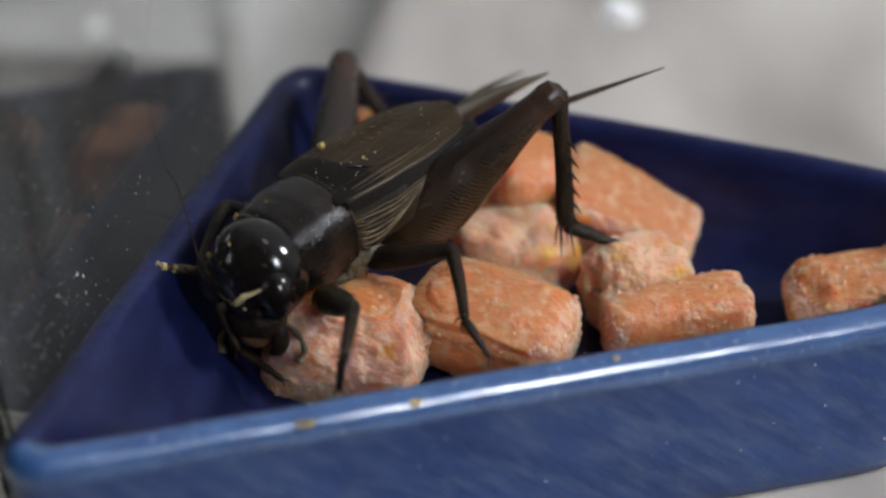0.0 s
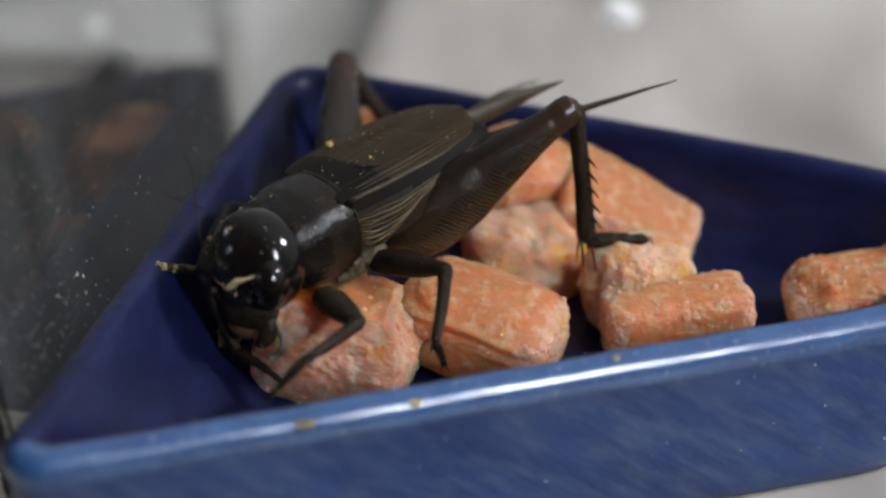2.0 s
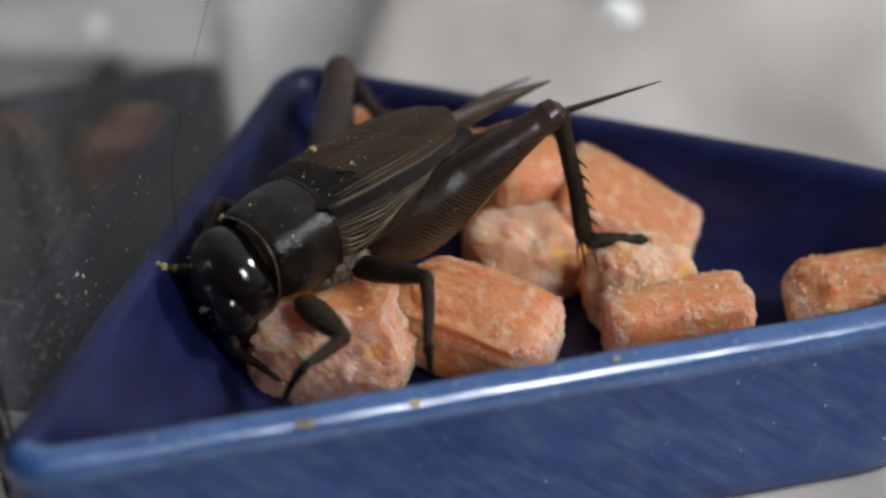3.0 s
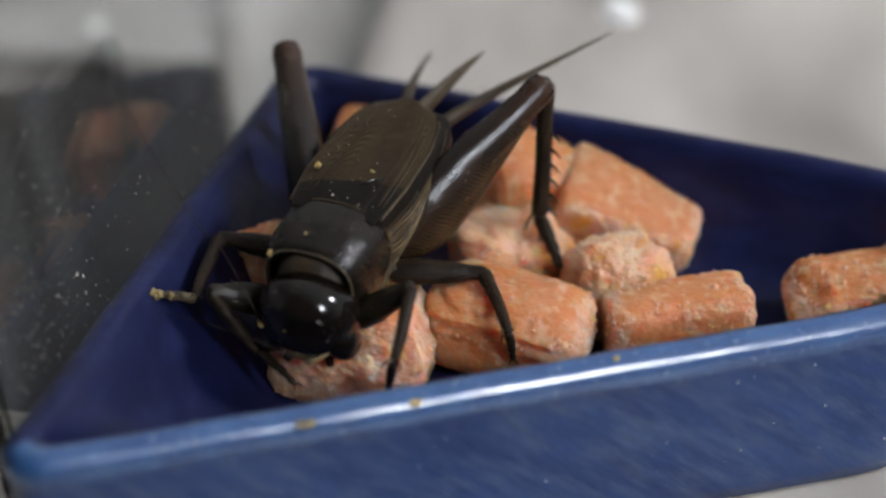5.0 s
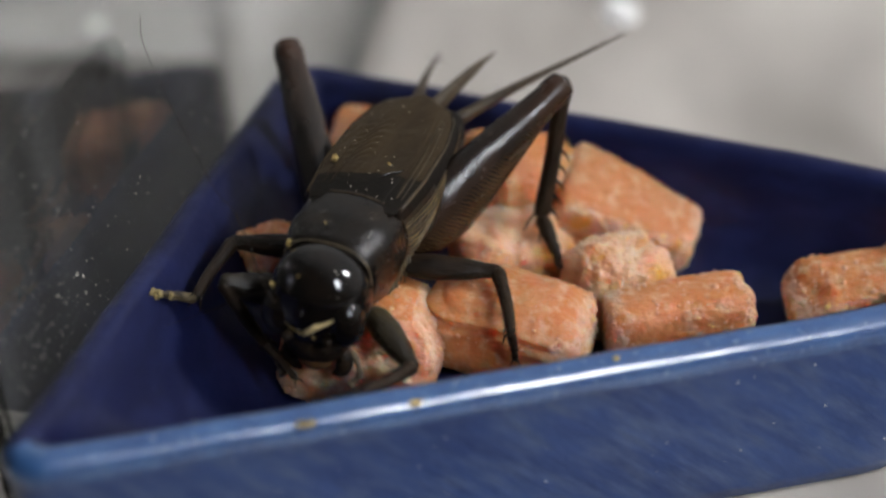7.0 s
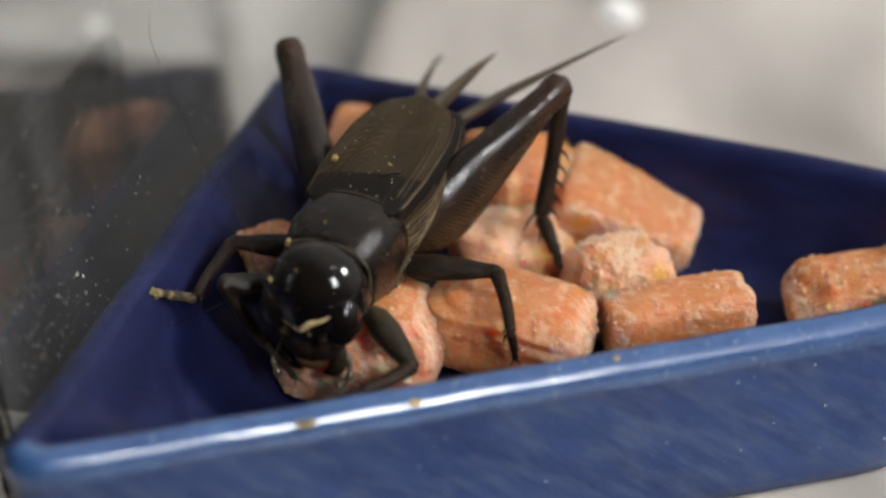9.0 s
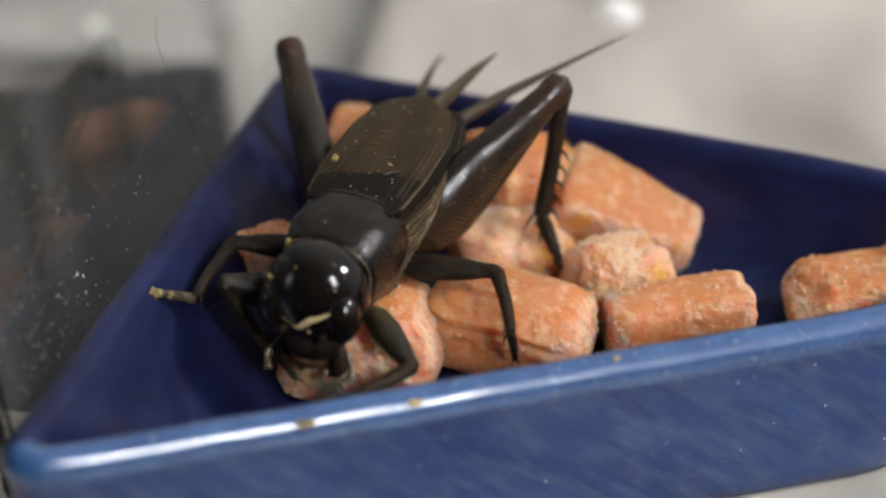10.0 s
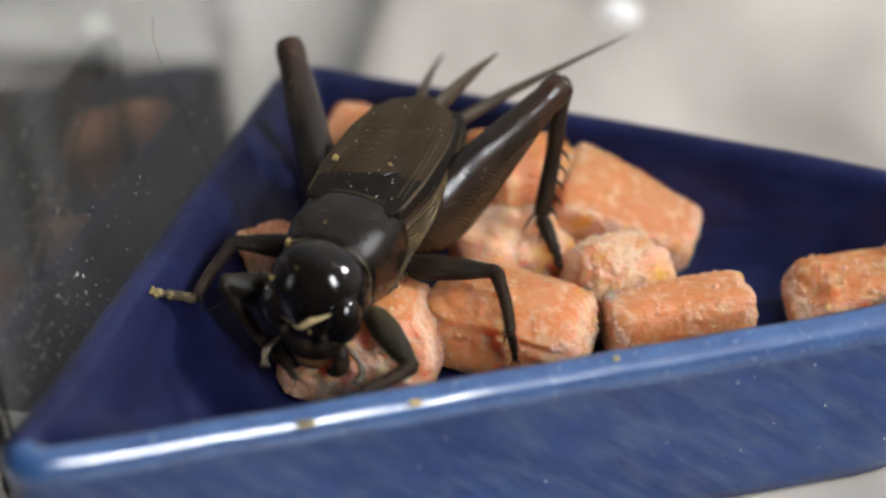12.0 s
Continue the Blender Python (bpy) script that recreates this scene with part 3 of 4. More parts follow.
for s, lo, hi, lift in ((1, -0.55, 1.0, 0.0), (-1, -1.0, 0.62, 0.05)):
    bm = bmesh.new()
    rings = []
    for i in range(120):
        x = 0.6 - 11.7 * i / 119
        w = interp(x, WX[::-1], WW[::-1])
        ys = [w * (lo + (hi - lo) * j / 55) for j in range(56)]
        rings.append([Vector((x, y, wing_top(x, y) + lift)) for y in ys] + [Vector((x, y, wing_top(x, y) + lift - 0.1)) for y in ys[::-1]])
    ring_loft(bm, rings)
    for f in bm.faces:
        c = f.calc_center_median()
        f.material_index = 1 if c.x > -2.3 - 0.25 * c.y + 0.12 * noise.noise(c * 2.0) else 0
    wing = part("forewing", bm, [M_WING, M_BAND], cricket, "dull dark brown folded forewing, black at its root")
    if s > 0:
        bm = bmesh.new()
        path = smooth_path([(x, y, wing_top(x, y) + lift + dz) for x, y, dz in ((-2.1, 0.62, 0.03), (-2.35, 1.0, 0.08), (-2.75, 1.25, 0.06), (-2.8, 1.55, 0.10), (-3.3, 1.8, 0.05))], 5)
        tube(bm, path, lerp_list([0.03, 0.10, 0.07, 0.11, 0.03], len(path)), 8)
        part("wing_vein", bm, M_HEAD, wing, "shiny crumpled cross vein")
        for k in range(2):
            bm = bmesh.new()
            path = []
            for q in range(17):
                u = q / 16
                x, y = -0.9 - 8.2 * u, (2.62 - 0.28 * k) * (1 + 0.04 * math.sin(u * 3.1)) - 0.5 * u * u
                path.append((x, y, wing_top(x, y) + lift + 0.01))
            tube(bm, path, lerp_list([0.03, 0.055, 0.04, 0.015], len(path)), 5)
            part("wing_vein", bm, M_EDGE, wing, "fine brown long vein")

    # side panel hanging from the wing's edge
    def side(x, v):
        w = interp(x, WX[::-1], WW[::-1])
        drop = interp(x, [-11.1, -10, -7, -3, -0.6, 0.3], [0.3, 1.0, 2.3, 3.3, 3.7, 3.3])
        return Vector((x - 0.5 * v * (1 if x < -8 else 0.2), s * (w + (0.05 + 0.62 * math.sin(v * 1.9)) * interp(x, [-3.5, 0.2], [1.0, 0.25])), wing_top(x, s * w) + 0.02 - drop * v))
    bm = bmesh.new()
    rings = []
    for i in range(34):
        x = 0.2 - 10.9 * i / 33
        pts = [side(x, j / 11) for j in range(12)]
        rings.append(pts + [p - Vector((0, s * 0.1, 0.03)) for p in pts[::-1]])
    ring_loft(bm, rings)
    for f in bm.faces:
        c = f.calc_center_median()
        f.material_index = 0 if (wing_top(c.x, 0) - c.z) < 1.25 else 1
    sidep = part("wing_side", bm, [M_BAND, M_WING_SIDE], wing, "dark hanging wing side")
    for k in range(11):
        bm = bmesh.new()
        v0 = 0.36 + 0.058 * k
        x1 = -9.6 + 0.55 * k
        v1 = 0.36 + 0.026 * k
        bow = 0.10 + 0.012 * k
        path = [side(-0.2 + (x1 + 0.2) * q / 13, v0 + (v1 - v0) * (q / 13) ** 1.25 + bow * math.sin(math.pi * min(1, q / 13 * 1.25)) * (1 - q / 13) * (k % 3 + 2) / 3.5
                     + 0.010 * math.sin(q * 1.7 + k * 2.1)) + Vector((0, s * 0.04, 0)) for q in range(14)]
        tube(bm, path, lerp_list([0.05, 0.04 + 0.012 * (k % 2), 0.028, 0.012], 14), 5)
        part("wing_vein", bm, M_VEIN if k % 2 else M_VEIN_DARK, wing, "pale tan wing vein" if k % 2 else "brown wing vein")
    bm = bmesh.new()
    path = [side(0.1 - 10.0 * q / 15, 0.03) + Vector((0, s * 0.04, 0.03)) for q in range(16)]
    tube(bm, path, lerp_list([0.12, 0.10, 0.04], 16), 6)
    part("wing_edge", bm, M_EDGE if s > 0 else M_WING, wing, "brown raised wing edge")
    for k in range(4):
        bm = bmesh.new()
        y0 = s * (2.3 - 0.42 * k)
        path = [(-0.8 - 7.6 * q / 13, y0 * (1 - 0.10 * q / 13) - s * 0.5 * math.sin(q / 13 * 2.4) * (k / 3), 0) for q in range(14)]
        path = [(x, y, wing_top(x, y) + lift + 0.012) for x, y, _ in path if abs(y) < interp(x, WX[::-1], WW[::-1])]
        if k > (0 if s > 0 else 1):
            continue
        tube(bm, path, lerp_list([0.02, 0.06, 0.03], len(path)), 5)
        part("wing_ridge", bm, M_WING, wing, "fine brown wing ridge")

# folded hind wings stick out behind like a spear, with a cercus on either side
bm = bmesh.new()
tube(bm, smooth_path([(-9.6, 0.5, 1.2), (-12.0, 0.8, 1.3), (-15, 1.5, 1.5), (-17.5, 2.15, 1.5)], 6), lerp_list([0.85, 0.66, 0.42, 0.05], 19), 10, 0.55, (0, 0, 1))
part("hind_wing_tip", bm, M_CERCUS, cricket, "folded pointed hind wing tips")
for tip, mid, base in (((-20.0, 9.7, 3.0), (-15.2, 4.4, 1.0), (-11.2, 1.2, -0.1)), ((-19.2, -2.2, -0.7), (-15, -1.6, 0.1), (-11.2, -0.9, 0.0))):
    bm = bmesh.new()
    path = smooth_path([base, mid, tip], 9)
    tube(bm, path, lerp_list([0.46, 0.35, 0.19, 0.035], len(path)), 8)
    for i in range(26):
        p = path[random.randrange(1, len(path) - 1)]
        d = Vector((random.uniform(-1, .2), random.uniform(-1, 1), random.uniform(-1, 1))).normalized()
        tube(bm, [p, p + d * random.uniform(0.4, 0.9)], [0.018, 0.006], 3)
    part("cercus", bm, M_CERCUS, cricket, "hairy brown tail feeler")

# a pale skin fold shows between shield and middle leg
for s in (1, -1):
    bm = bmesh.new()
    for px, py, pz, rx, ry, rz in ((0.3, 2.62, -2.3, 0.6, 0.3, 0.75), (-0.7, 2.6, -2.1, 0.65, 0.3, 0.8), (-1.6, 2.5, -2.5, 0.7, 0.3, 0.6), (-0.3, 2.4, -3.0, 1.0, 0.3, 0.42), (1.0, 2.45, -2.9, 0.7, 0.3, 0.36),
                                   (-1.1, 2.75, -2.75, 0.25, 0.2, 0.6), (0.7, 2.7, -2.6, 0.22, 0.2, 0.55)):
        ball(bm, (px, s * py, pz), (rx, ry, rz), 30, 22)
    for v in bm.verts:
        v.co += Vector((0.4, s * 0.8, 0.5)) * (0.20 * noise.noise(v.co * 1.8) + 0.03 * noise.noise(v.co * 6.0))
    for k in range(4):
        p = Vector((-1.8 + 0.7 * k, s * 2.72, -2.4 - 0.08 * (k % 3)))
        tube(bm, [p, p + Vector((-0.12, s * 0.16, -0.35)), p + Vector((-0.1 + 0.05 * (k % 4), s * 0.1, -0.8 - 0.1 * (k % 3)))], [0.09, 0.07, 0.02], 6)
    part("skin_fold", bm, M_TAN, cricket, "pale tan skin fold above the leg")

bm = bmesh.new()
ball(bm, (3.7, 0, -0.4), (1.3, 2.3, 2.1), 24, 16)
part("neck", bm, M_BELLY, cricket, "dark neck skin under the shield")

# ---- head ----
NECK = Vector((3.6, 0, -0.2))
head = None


def skull(c):
    """The dome narrows towards the mouth."""
    z = c.z
    k = 1 - 0.27 * max(0, -z - 0.05) ** 2
    return Vector((c.x * (1 + 0.10 * max(0, -z) ** 2), c.y * k, z))


HC, HR = Vector((2.0, 0, -0.6)), Vector((2.6, 3.08, 3.3))


def on_skull(az, el, proud=0.0):
    d = skull(Vector((math.cos(radians(el)) * math.cos(radians(az)), math.cos(radians(el)) * math.sin(radians(az)), math.sin(radians(el)))))
    p = HC + Vector((d.x * HR.x, d.y * HR.y, d.z * HR.z))
    return p + (p - HC).normalized() * proud


bm = bmesh.new()
ball(bm, HC, HR, 48, 32, None, skull)
head = part("head", bm, M_HEAD, cricket, "shiny black domed head")
bm = bmesh.new()
ball(bm, (2.75, 0, -3.05), (1.55, 1.95, 1.5), 28, 18)
part("face", bm, M_LEG, head, "dark brown lower face")
for s in (1, -1):
    bm = bmesh.new()
    ball(bm, on_skull(s * 54, -11, -0.78), (1.5, 1.2, 1.72), 36, 26, Matrix.Rotation(radians(s * 40), 4, "Z"))
    part("eye", bm, M_HEAD, head, "bulging glossy black eye")
    bm = bmesh.new()
    if s > 0:
        path = [on_skull(a, e, -0.07) for a, e in ((-14, -15), (-6, -17), (2, -12), (10, -5), (18, -2), (28, 2), (38, 7))]
        radii = [0.08, 0.24, 0.44, 0.42, 0.28, 0.18, 0.06]
    else:
        path = [on_skull(a, e, -0.05) for a, e in ((-8, -15), (-18, -14), (-28, -9), (-37, 0))]
        radii = [0.1, 0.11, 0.08, 0.04]
    path = smooth_path(path, 5)
    tube(bm, path, lerp_list(radii, len(path)), 8, 0.5, (1, 0, 0))
    part("face_mark", bm, M_CREAM if s > 0 else M_VEIN, head, "cream blotch between the eyes" if s > 0 else "thin tan face line")
    bm = bmesh.new()
    path = smooth_path([on_skull(s * a, e, -0.09) for a, e in ((14, -8), (24, 0), (34, 8), (46, 13), (58, 14))], 4)
    tube(bm, path, lerp_list([0.05, 0.10, 0.10, 0.07, 0.03], len(path)), 6)
    part("brow_line", bm, M_EDGE, head, "thin tan line over the eye")
    bm = bmesh.new()
    path = smooth_path([on_skull(s * 62, -28, 0.02), on_skull(s * 48, -36, 0.05), on_skull(s * 34, -42, 0.02)], 4)
    tube(bm, path, lerp_list([0.14, 0.36, 0.14], len(path)), 8, 0.5)
    part("cheek_mark", bm, M_TAN, head, "tan cheek streak")
    # feeler sockets
    bm = bmesh.new()
    c = on_skull(s * 24, -24, 0.05)
    tube(bm, [c, c + Vector((0.5, s * 0.25, 0.1))], [0.3, 0.22], 12)
    part("feeler_socket", bm, M_LEG, head, "dark feeler socket")

# lips and jaws
bm = bmesh.new()
ball(bm, (3.25, 0, -4.15), (0.72, 1.05, 0.75), 20, 14)
part("upper_lip", bm, M_AMBER, head, "amber brown upper lip")
JAWS = []
for s in (1, -1):
    bm = bmesh.new()
    path = smooth_path([(0, 0, 0), (0.3, s * 0.35, -0.7), (0.5, s * 0.1, -1.4), (0.5, -s * 0.5, -1.75)], 5)
    tube(bm, path, lerp_list([0.62, 0.6, 0.45, 0.12], len(path)), 10, 0.75)
    jaw = part("jaw", bm, M_LEG, head, "dark curved jaw")
    JAWS.append((jaw, Vector((2.6, s * 1.25, -3.5)), s))
PALPS = []
for s in (1, -1):
    for k, (a, b, c, d) in enumerate((((0, 0, 0), (0.2, 0.75, -0.7), (0.6, 1.2, -1.55), (1.15, 0.8, -2.15)), ((0, 0, 0), (0.35, 0.25, -0.65), (0.7, 0.4, -1.15), (0.95, 0.1, -1.6)))):
        bm = bmesh.new()
        q = [Vector((p[0], s * p[1], p[2])) for p in (a, b, c, d)]
        path = smooth_path(q, 6)
        n = len(path)
        tube(bm, path, [0.2 + 0.05 * math.cos(i * 2 * math.pi / 6) + (0.07 if i > n - 5 else 0) for i in range(n)], 8)
        palp = part("palp", bm, M_PALP, head, "jointed grey-brown mouth feeler")
        PALPS.append((palp, Vector((2.3 - 0.3 * k, s * (1.45 - 0.6 * k), -3.5 - 0.3 * k)), s, k))
# long feelers
FEELERS = []
for s, pts in ((-1, [(3.9, -1.3, -1.2), (4.1, -2.4, 0.6), (3.28, -3.4, 1.9), (1.81, -5.09, 4.02), (0.31, -7.2, 4.93), (-6.28, -13.43, 8.0), (-8.96, -14.94, 9.06)],),
               (1, [(4.0, 1.2, -1.2), (5.0, 0.4, 1.0), (4.5, -2.09, 2.24), (3.88, -5.05, 2.47), (3.6, -8.18, 2.73)])):
    bm = bmesh.new()
    path = smooth_path(pts, 12)
    tube(bm, path, lerp_list([0.11, 0.05, 0.032, 0.022, 0.014], len(path)), 6)
    f = part("feeler", bm, M_LEG, head, "long thread-like feeler")
    FEELERS.append((f, s))

# dry crumbs that stick to the body
for p, r in (((-2.9, -2.45, 2.52), 0.22), ((4.2, -2.35, 1.45), 0.2), ((-3.3, 0.9, 2.66), 0.09), ((3.3, -0.4, 2.75), 0.07)):
    bm = bmesh.new()
    bmesh.ops.create_icosphere(bm, subdivisions=2, radius=r, matrix=Matrix.Translation(p))
    for v in bm.verts:
        v.co += Vector((random.uniform(-1, 1), random.uniform(-1, 1), random.uniform(-1, 1))) * r * 0.5
    part("stuck_crumb", bm, M_CRUMB, cricket, "pale yellow crumb stuck on")
for az, el, r in ((-58, 22, 0.16), (-70, 5, 0.12), (-50, -20, 0.11), (-20, 48, 0.06), (8, -20, 0.1)):
    bm = bmesh.new()
    bmesh.ops.create_icosphere(bm, subdivisions=2, radius=r, matrix=Matrix.Translation(on_skull(az, el, 0.05)))
    for v in bm.verts:
        v.co += Vector((random.uniform(-1, 1), random.uniform(-1, 1), random.uniform(-1, 1))) * r * 0.5
    part("stuck_crumb", bm, M_CRUMB, head, "pale yellow crumb stuck on")

# fine pale dust on wings, shield and head
rng = random.Random(21)
bm = bmesh.new()
for k in range(70):
    if k < 46:
        x = rng.uniform(-10.2, -0.3)
        y = rng.uniform(-0.92, 0.92) * interp(x, WX[::-1], WW[::-1])
        at = Vector((x, y, wing_top(x, y) + 0.07))
    else:
        x, a = rng.uniform(0.3, 4.1), radians(rng.uniform(15, 165))
        at = Vector((x, 3.28 * math.copysign(abs(math.cos(a)) ** 0.82, math.cos(a)), 2.62 * math.sin(a) ** 0.85))
    r = 0.012 + min(0.05, rng.expovariate(70))
    bmesh.ops.create_icosphere(bm, subdivisions=1, radius=r, matrix=Matrix.Translation(at))
tagged(part("dust", bm, M_DUST, cricket), "fine pale dust on wings and shield", kind="stuff")
bm = bmesh.new()
for k in range(34):
    at = on_skull(rng.uniform(-75, 75), rng.uniform(-35, 60), 0.0)
    bmesh.ops.create_icosphere(bm, subdivisions=1, radius=0.012 + min(0.045, rng.expovariate(80)), matrix=Matrix.Translation(at))
tagged(part("dust", bm, M_DUST, head), "fine pale dust on the head", kind="stuff")

# ---- legs: each piece lies along its own x axis ----
LEN = {"hind": (12.2, 8.6, 3.7), "middle": (5.9, 5.4, 2.6), "front": (4.7, 4.7, 3.4)}
HIP = {"hind": (-4.0, 2.4, -2.0), "middle": (-1.2, 2.1, -3.0), "front": (3.6, 2.4, -2.8)}


def thigh_mesh(kind):
    L = LEN[kind][0]
    bm = bmesh.new()
    n, m = (240, 40) if kind == "hind" else (40, 22)
    if kind == "hind":
        us, hs = [-0.15, -0.10, -0.02, 0.08, 0.18, 0.34, 0.55, 0.75, 0.88, 0.95, 1.0, 1.03], [0.5, 1.1, 1.75, 2.1, 2.2, 2.08, 1.62, 1.15, 0.94, 0.98, 0.85, 0.25]
        flat = 0.62
    else:
        us, hs = [0, 0.1, 0.35, 0.7, 0.88, 0.97, 1.03, 1.06], [0.55, 0.86, 1.0, 0.82, 0.58, 0.56, 0.44, 0.12]
        if kind == "front":
            hs = [0.98 * h for h in hs]
        else:
            hs = [0.88 * h for h in hs]
        flat = 0.80
    rings = []
    for i in range(n):
        u = us[0] + (us[-1] - us[0]) * i / (n - 1)
        h = interp(u, us, hs)
        belly = -0.25 * h * max(0.0, 1 - u / 0.85) if kind == "hind" else 0
        ring = []
        for k in range(m):
            a = 2 * math.pi * k / m
            win = math.sin(math.pi * min(1.0, max(0.0, (u - 0.05) / 0.75))) * math.cos(a) ** 2
            rib = 0.012 * win * math.sin((u * 42 - abs(math.sin(a)) * 1.6) * 2 * math.pi) if kind == "hind" else 0
            wide = flat + (0.33 * min(1.0, max(0.0, (u - 0.45) / 0.4)) if kind == "hind" else 0)
            ring.append(Vector((u * L, math.cos(a) * (h * wide + rib), belly + math.sin(a) * h)))
        rings.append(ring)
    ring_loft(bm, rings)
    for i in range(26):
        u, a = random.uniform(0.2, 0.95), random.uniform(0, 6.28)
        h = interp(u, us, hs)
        p = Vector((u * L, math.cos(a) * h * flat, math.sin(a) * h - (0.25 * h if kind == "hind" and u < 0.8 else 0)))
        tube(bm, [p, p + Vector((0.2, math.cos(a) * 0.25, math.sin(a) * 0.25))], [0.016, 0.005], 3)
    return bm


def shin_mesh(kind):
    L = LEN[kind][1]
    bm = bmesh.new()
    r0 = {"hind": 0.64, "middle": 0.45, "front": 0.47}[kind]
    us = [-0.03, 0.02, 0.08, 0.2, 0.6, 0.95, 1.0]
    rs = [0.3, 1.05, 1.0, 0.8, 0.82, 0.92, 0.5] if kind == "hind" else [0.3, 1.12, 1.05, 0.92, 0.84, 0.70, 0.4]
    path = [(u * L, 0, 0.12 * math.sin(u * 3.1)) for u in np.linspace(-0.03, 1, 24)]
    tube(bm, path, [r0 * interp(u, us, rs) for u in np.linspace(-0.03, 1, 24)], 12, 0.85)
    if kind == "hind":
        for s in (1, -1):
            for k in range(6):
                p = Vector(((0.36 + 0.112 * k) * L, s * 0.25, 0.3))
                tube(bm, [p, p + Vector((0.35, s * 0.3, 0.36)), p + Vector((0.75, s * 0.45, 0.6))], [0.12, 0.08, 0.015], 6)
    for s in (1, -1):
        for k, z in enumerate((-0.3, 0.15)):
            p = Vector((0.97 * L, s * 0.2, z))
            e = 2.0 if kind == "hind" else 0.6
            tube(bm, [p, p + Vector((0.4 * e, s * 0.25 * e, z * 0.4)), p + Vector((0.95 * e, s * 0.4 * e, z * 0.8))], [0.1, 0.07, 0.015], 6)
    for i in range(90):
        u, a = random.uniform(0.08, 0.98), random.uniform(0, 6.28)
        p = Vector((u * L, math.cos(a) * r0 * 0.7, math.sin(a) * r0 * 0.7))
        tube(bm, [p, p + Vector((0.22, math.cos(a) * 0.2, math.sin(a) * 0.2))], [0.016, 0.005], 3)
    return bm


def foot_mesh(kind):
    L = LEN[kind][2]
    bm = bmesh.new()
    us = [0, 0.12, 0.45, 0.5, 0.55, 0.68, 0.72, 0.9, 1.0]
    rs = [0.22, 0.27, 0.25, 0.17, 0.22, 0.22, 0.15, 0.2, 0.1]
    path = [(u * L, 0, 0.1 * math.sin(u * 3.1)) for u in np.linspace(0, 1, 22)]
    fat = 1.8 if kind == "hind" else 1.15
    tube(bm, path, [fat * interp(u, us, rs) for u in np.linspace(0, 1, 22)], 9)
    for s in (1, -1):
        tube(bm, [(L * 0.97, s * 0.06, 0), (L * 0.97 + 0.3, s * 0.22, 0.02), (L * 0.97 + 0.48, s * 0.3, -0.2)], [0.07, 0.05, 0.012], 5)
        tube(bm, [(L * 0.45, s * 0.12, -0.1), (L * 0.45 + 0.4, s * 0.22, -0.25)], [0.05, 0.01], 5)
    return bm


LEGS = {}
for kind in ("hind", "middle", "front"):
    for s in (1, -1):
        dusty = kind == "middle" and s < 0
        LEGS[kind, s] = (part(kind + "_thigh", thigh_mesh(kind), M_THIGH if kind == "hind" else M_FORE if kind == "front" else M_LEG, cricket,
                              "stout ribbed dark jumping thigh" if kind == "hind" else "short dark brown thigh"),
                         part(kind + "_shin", shin_mesh(kind), M_LEG, cricket, "thin black spiny shin" if kind == "hind" else "thin dark shin"),
                         part(kind + "_foot", foot_mesh(kind), M_YELLOW if dusty else M_LEG, cricket, "dusty yellow clawed foot" if dusty else "slender clawed foot"))

bm = bmesh.new()
rng = random.Random(3)
for k in range(26):
    u = 1 - abs(rng.gauss(0, 0.22))
    r = rng.uniform(0.08, 0.2)
    at = (LEN["middle"][2] * u + 0.15, rng.uniform(-0.22, 0.22), rng.uniform(-0.12, 0.26))
    bmesh.ops.create_icosphere(bm, subdivisions=1, radius=r, matrix=Matrix.Translation(at) @ Matrix.Rotation(rng.uniform(0, 3), 4, "X"))
tagged(part("caked_grain", bm, M_CAKED, LEGS["middle", -1][2]), "yellow food crumbs caked on the foot", kind="stuff")

# ---- crumbs and dust ----
def crumb(at, r, flat, mat, label):
    bm = bmesh.new()
    bmesh.ops.create_icosphere(bm, subdivisions=2, radius=r)
    for v in bm.verts:
        v.co *= 1 + 0.35 * noise.noise(v.co * (2 / r) + Vector(at))
        v.co.z *= flat
    ob = finish("crumb", bm, mat)
    ob.location = Vector(at) * MM
    return tagged(ob, label, "crumb", "crumbs on the dish rim")


crumb((-1.55, -18.35, 9.68), 0.36, 0.4, M_CRUMB, "yellow crumb stuck on the dish rim")
crumb((-7.7, -20.1, 9.6), 0.6, 0.14, M_CAKED, "flat tan smear of crumb on the dish rim")
crumb((9.8, -14.5, 10.05), 0.2, 0.6, M_CRUMB, "tiny yellow crumb on the dish rim")


# dust on the clear wall: specks and short scratches
bm = bmesh.new()
rng = random.Random(11)
for k in range(290):
    if k < 110:
        u, v = rng.gauss(15, 4.5), rng.gauss(15, 4.5)
    elif k < 150:
        u, v = rng.gauss(13.5, 2.2), 11.0 + abs(rng.gauss(0, 1.3))
    else:
        u, v = rng.uniform(9, 45), rng.uniform(9, 30)
    if u < 9 or v < 6:
        continue
    r = min(0.10, 0.02 + rng.expovariate(32)) * (0.8 if k >= 110 else 1)
    mtx = Matrix.Translation((u, -0.02, v)) @ Matrix.Rotation(rng.uniform(0, 3), 4, "Y") @ Matrix.Diagonal((r * rng.choice((0.7, 0.7, 0.5)), 0.03, r * rng.choice((0.8, 1.0, 1.2, 1.7)), 1))
    bmesh.ops.create_icosphere(bm, subdivisions=1, radius=1, matrix=mtx)
dust = finish("dust", bm, M_DUST)
dust.matrix_world = WALL_POSE
tagged(dust, "white dust specks clinging to the clear tub side", "dust", kind="stuff")

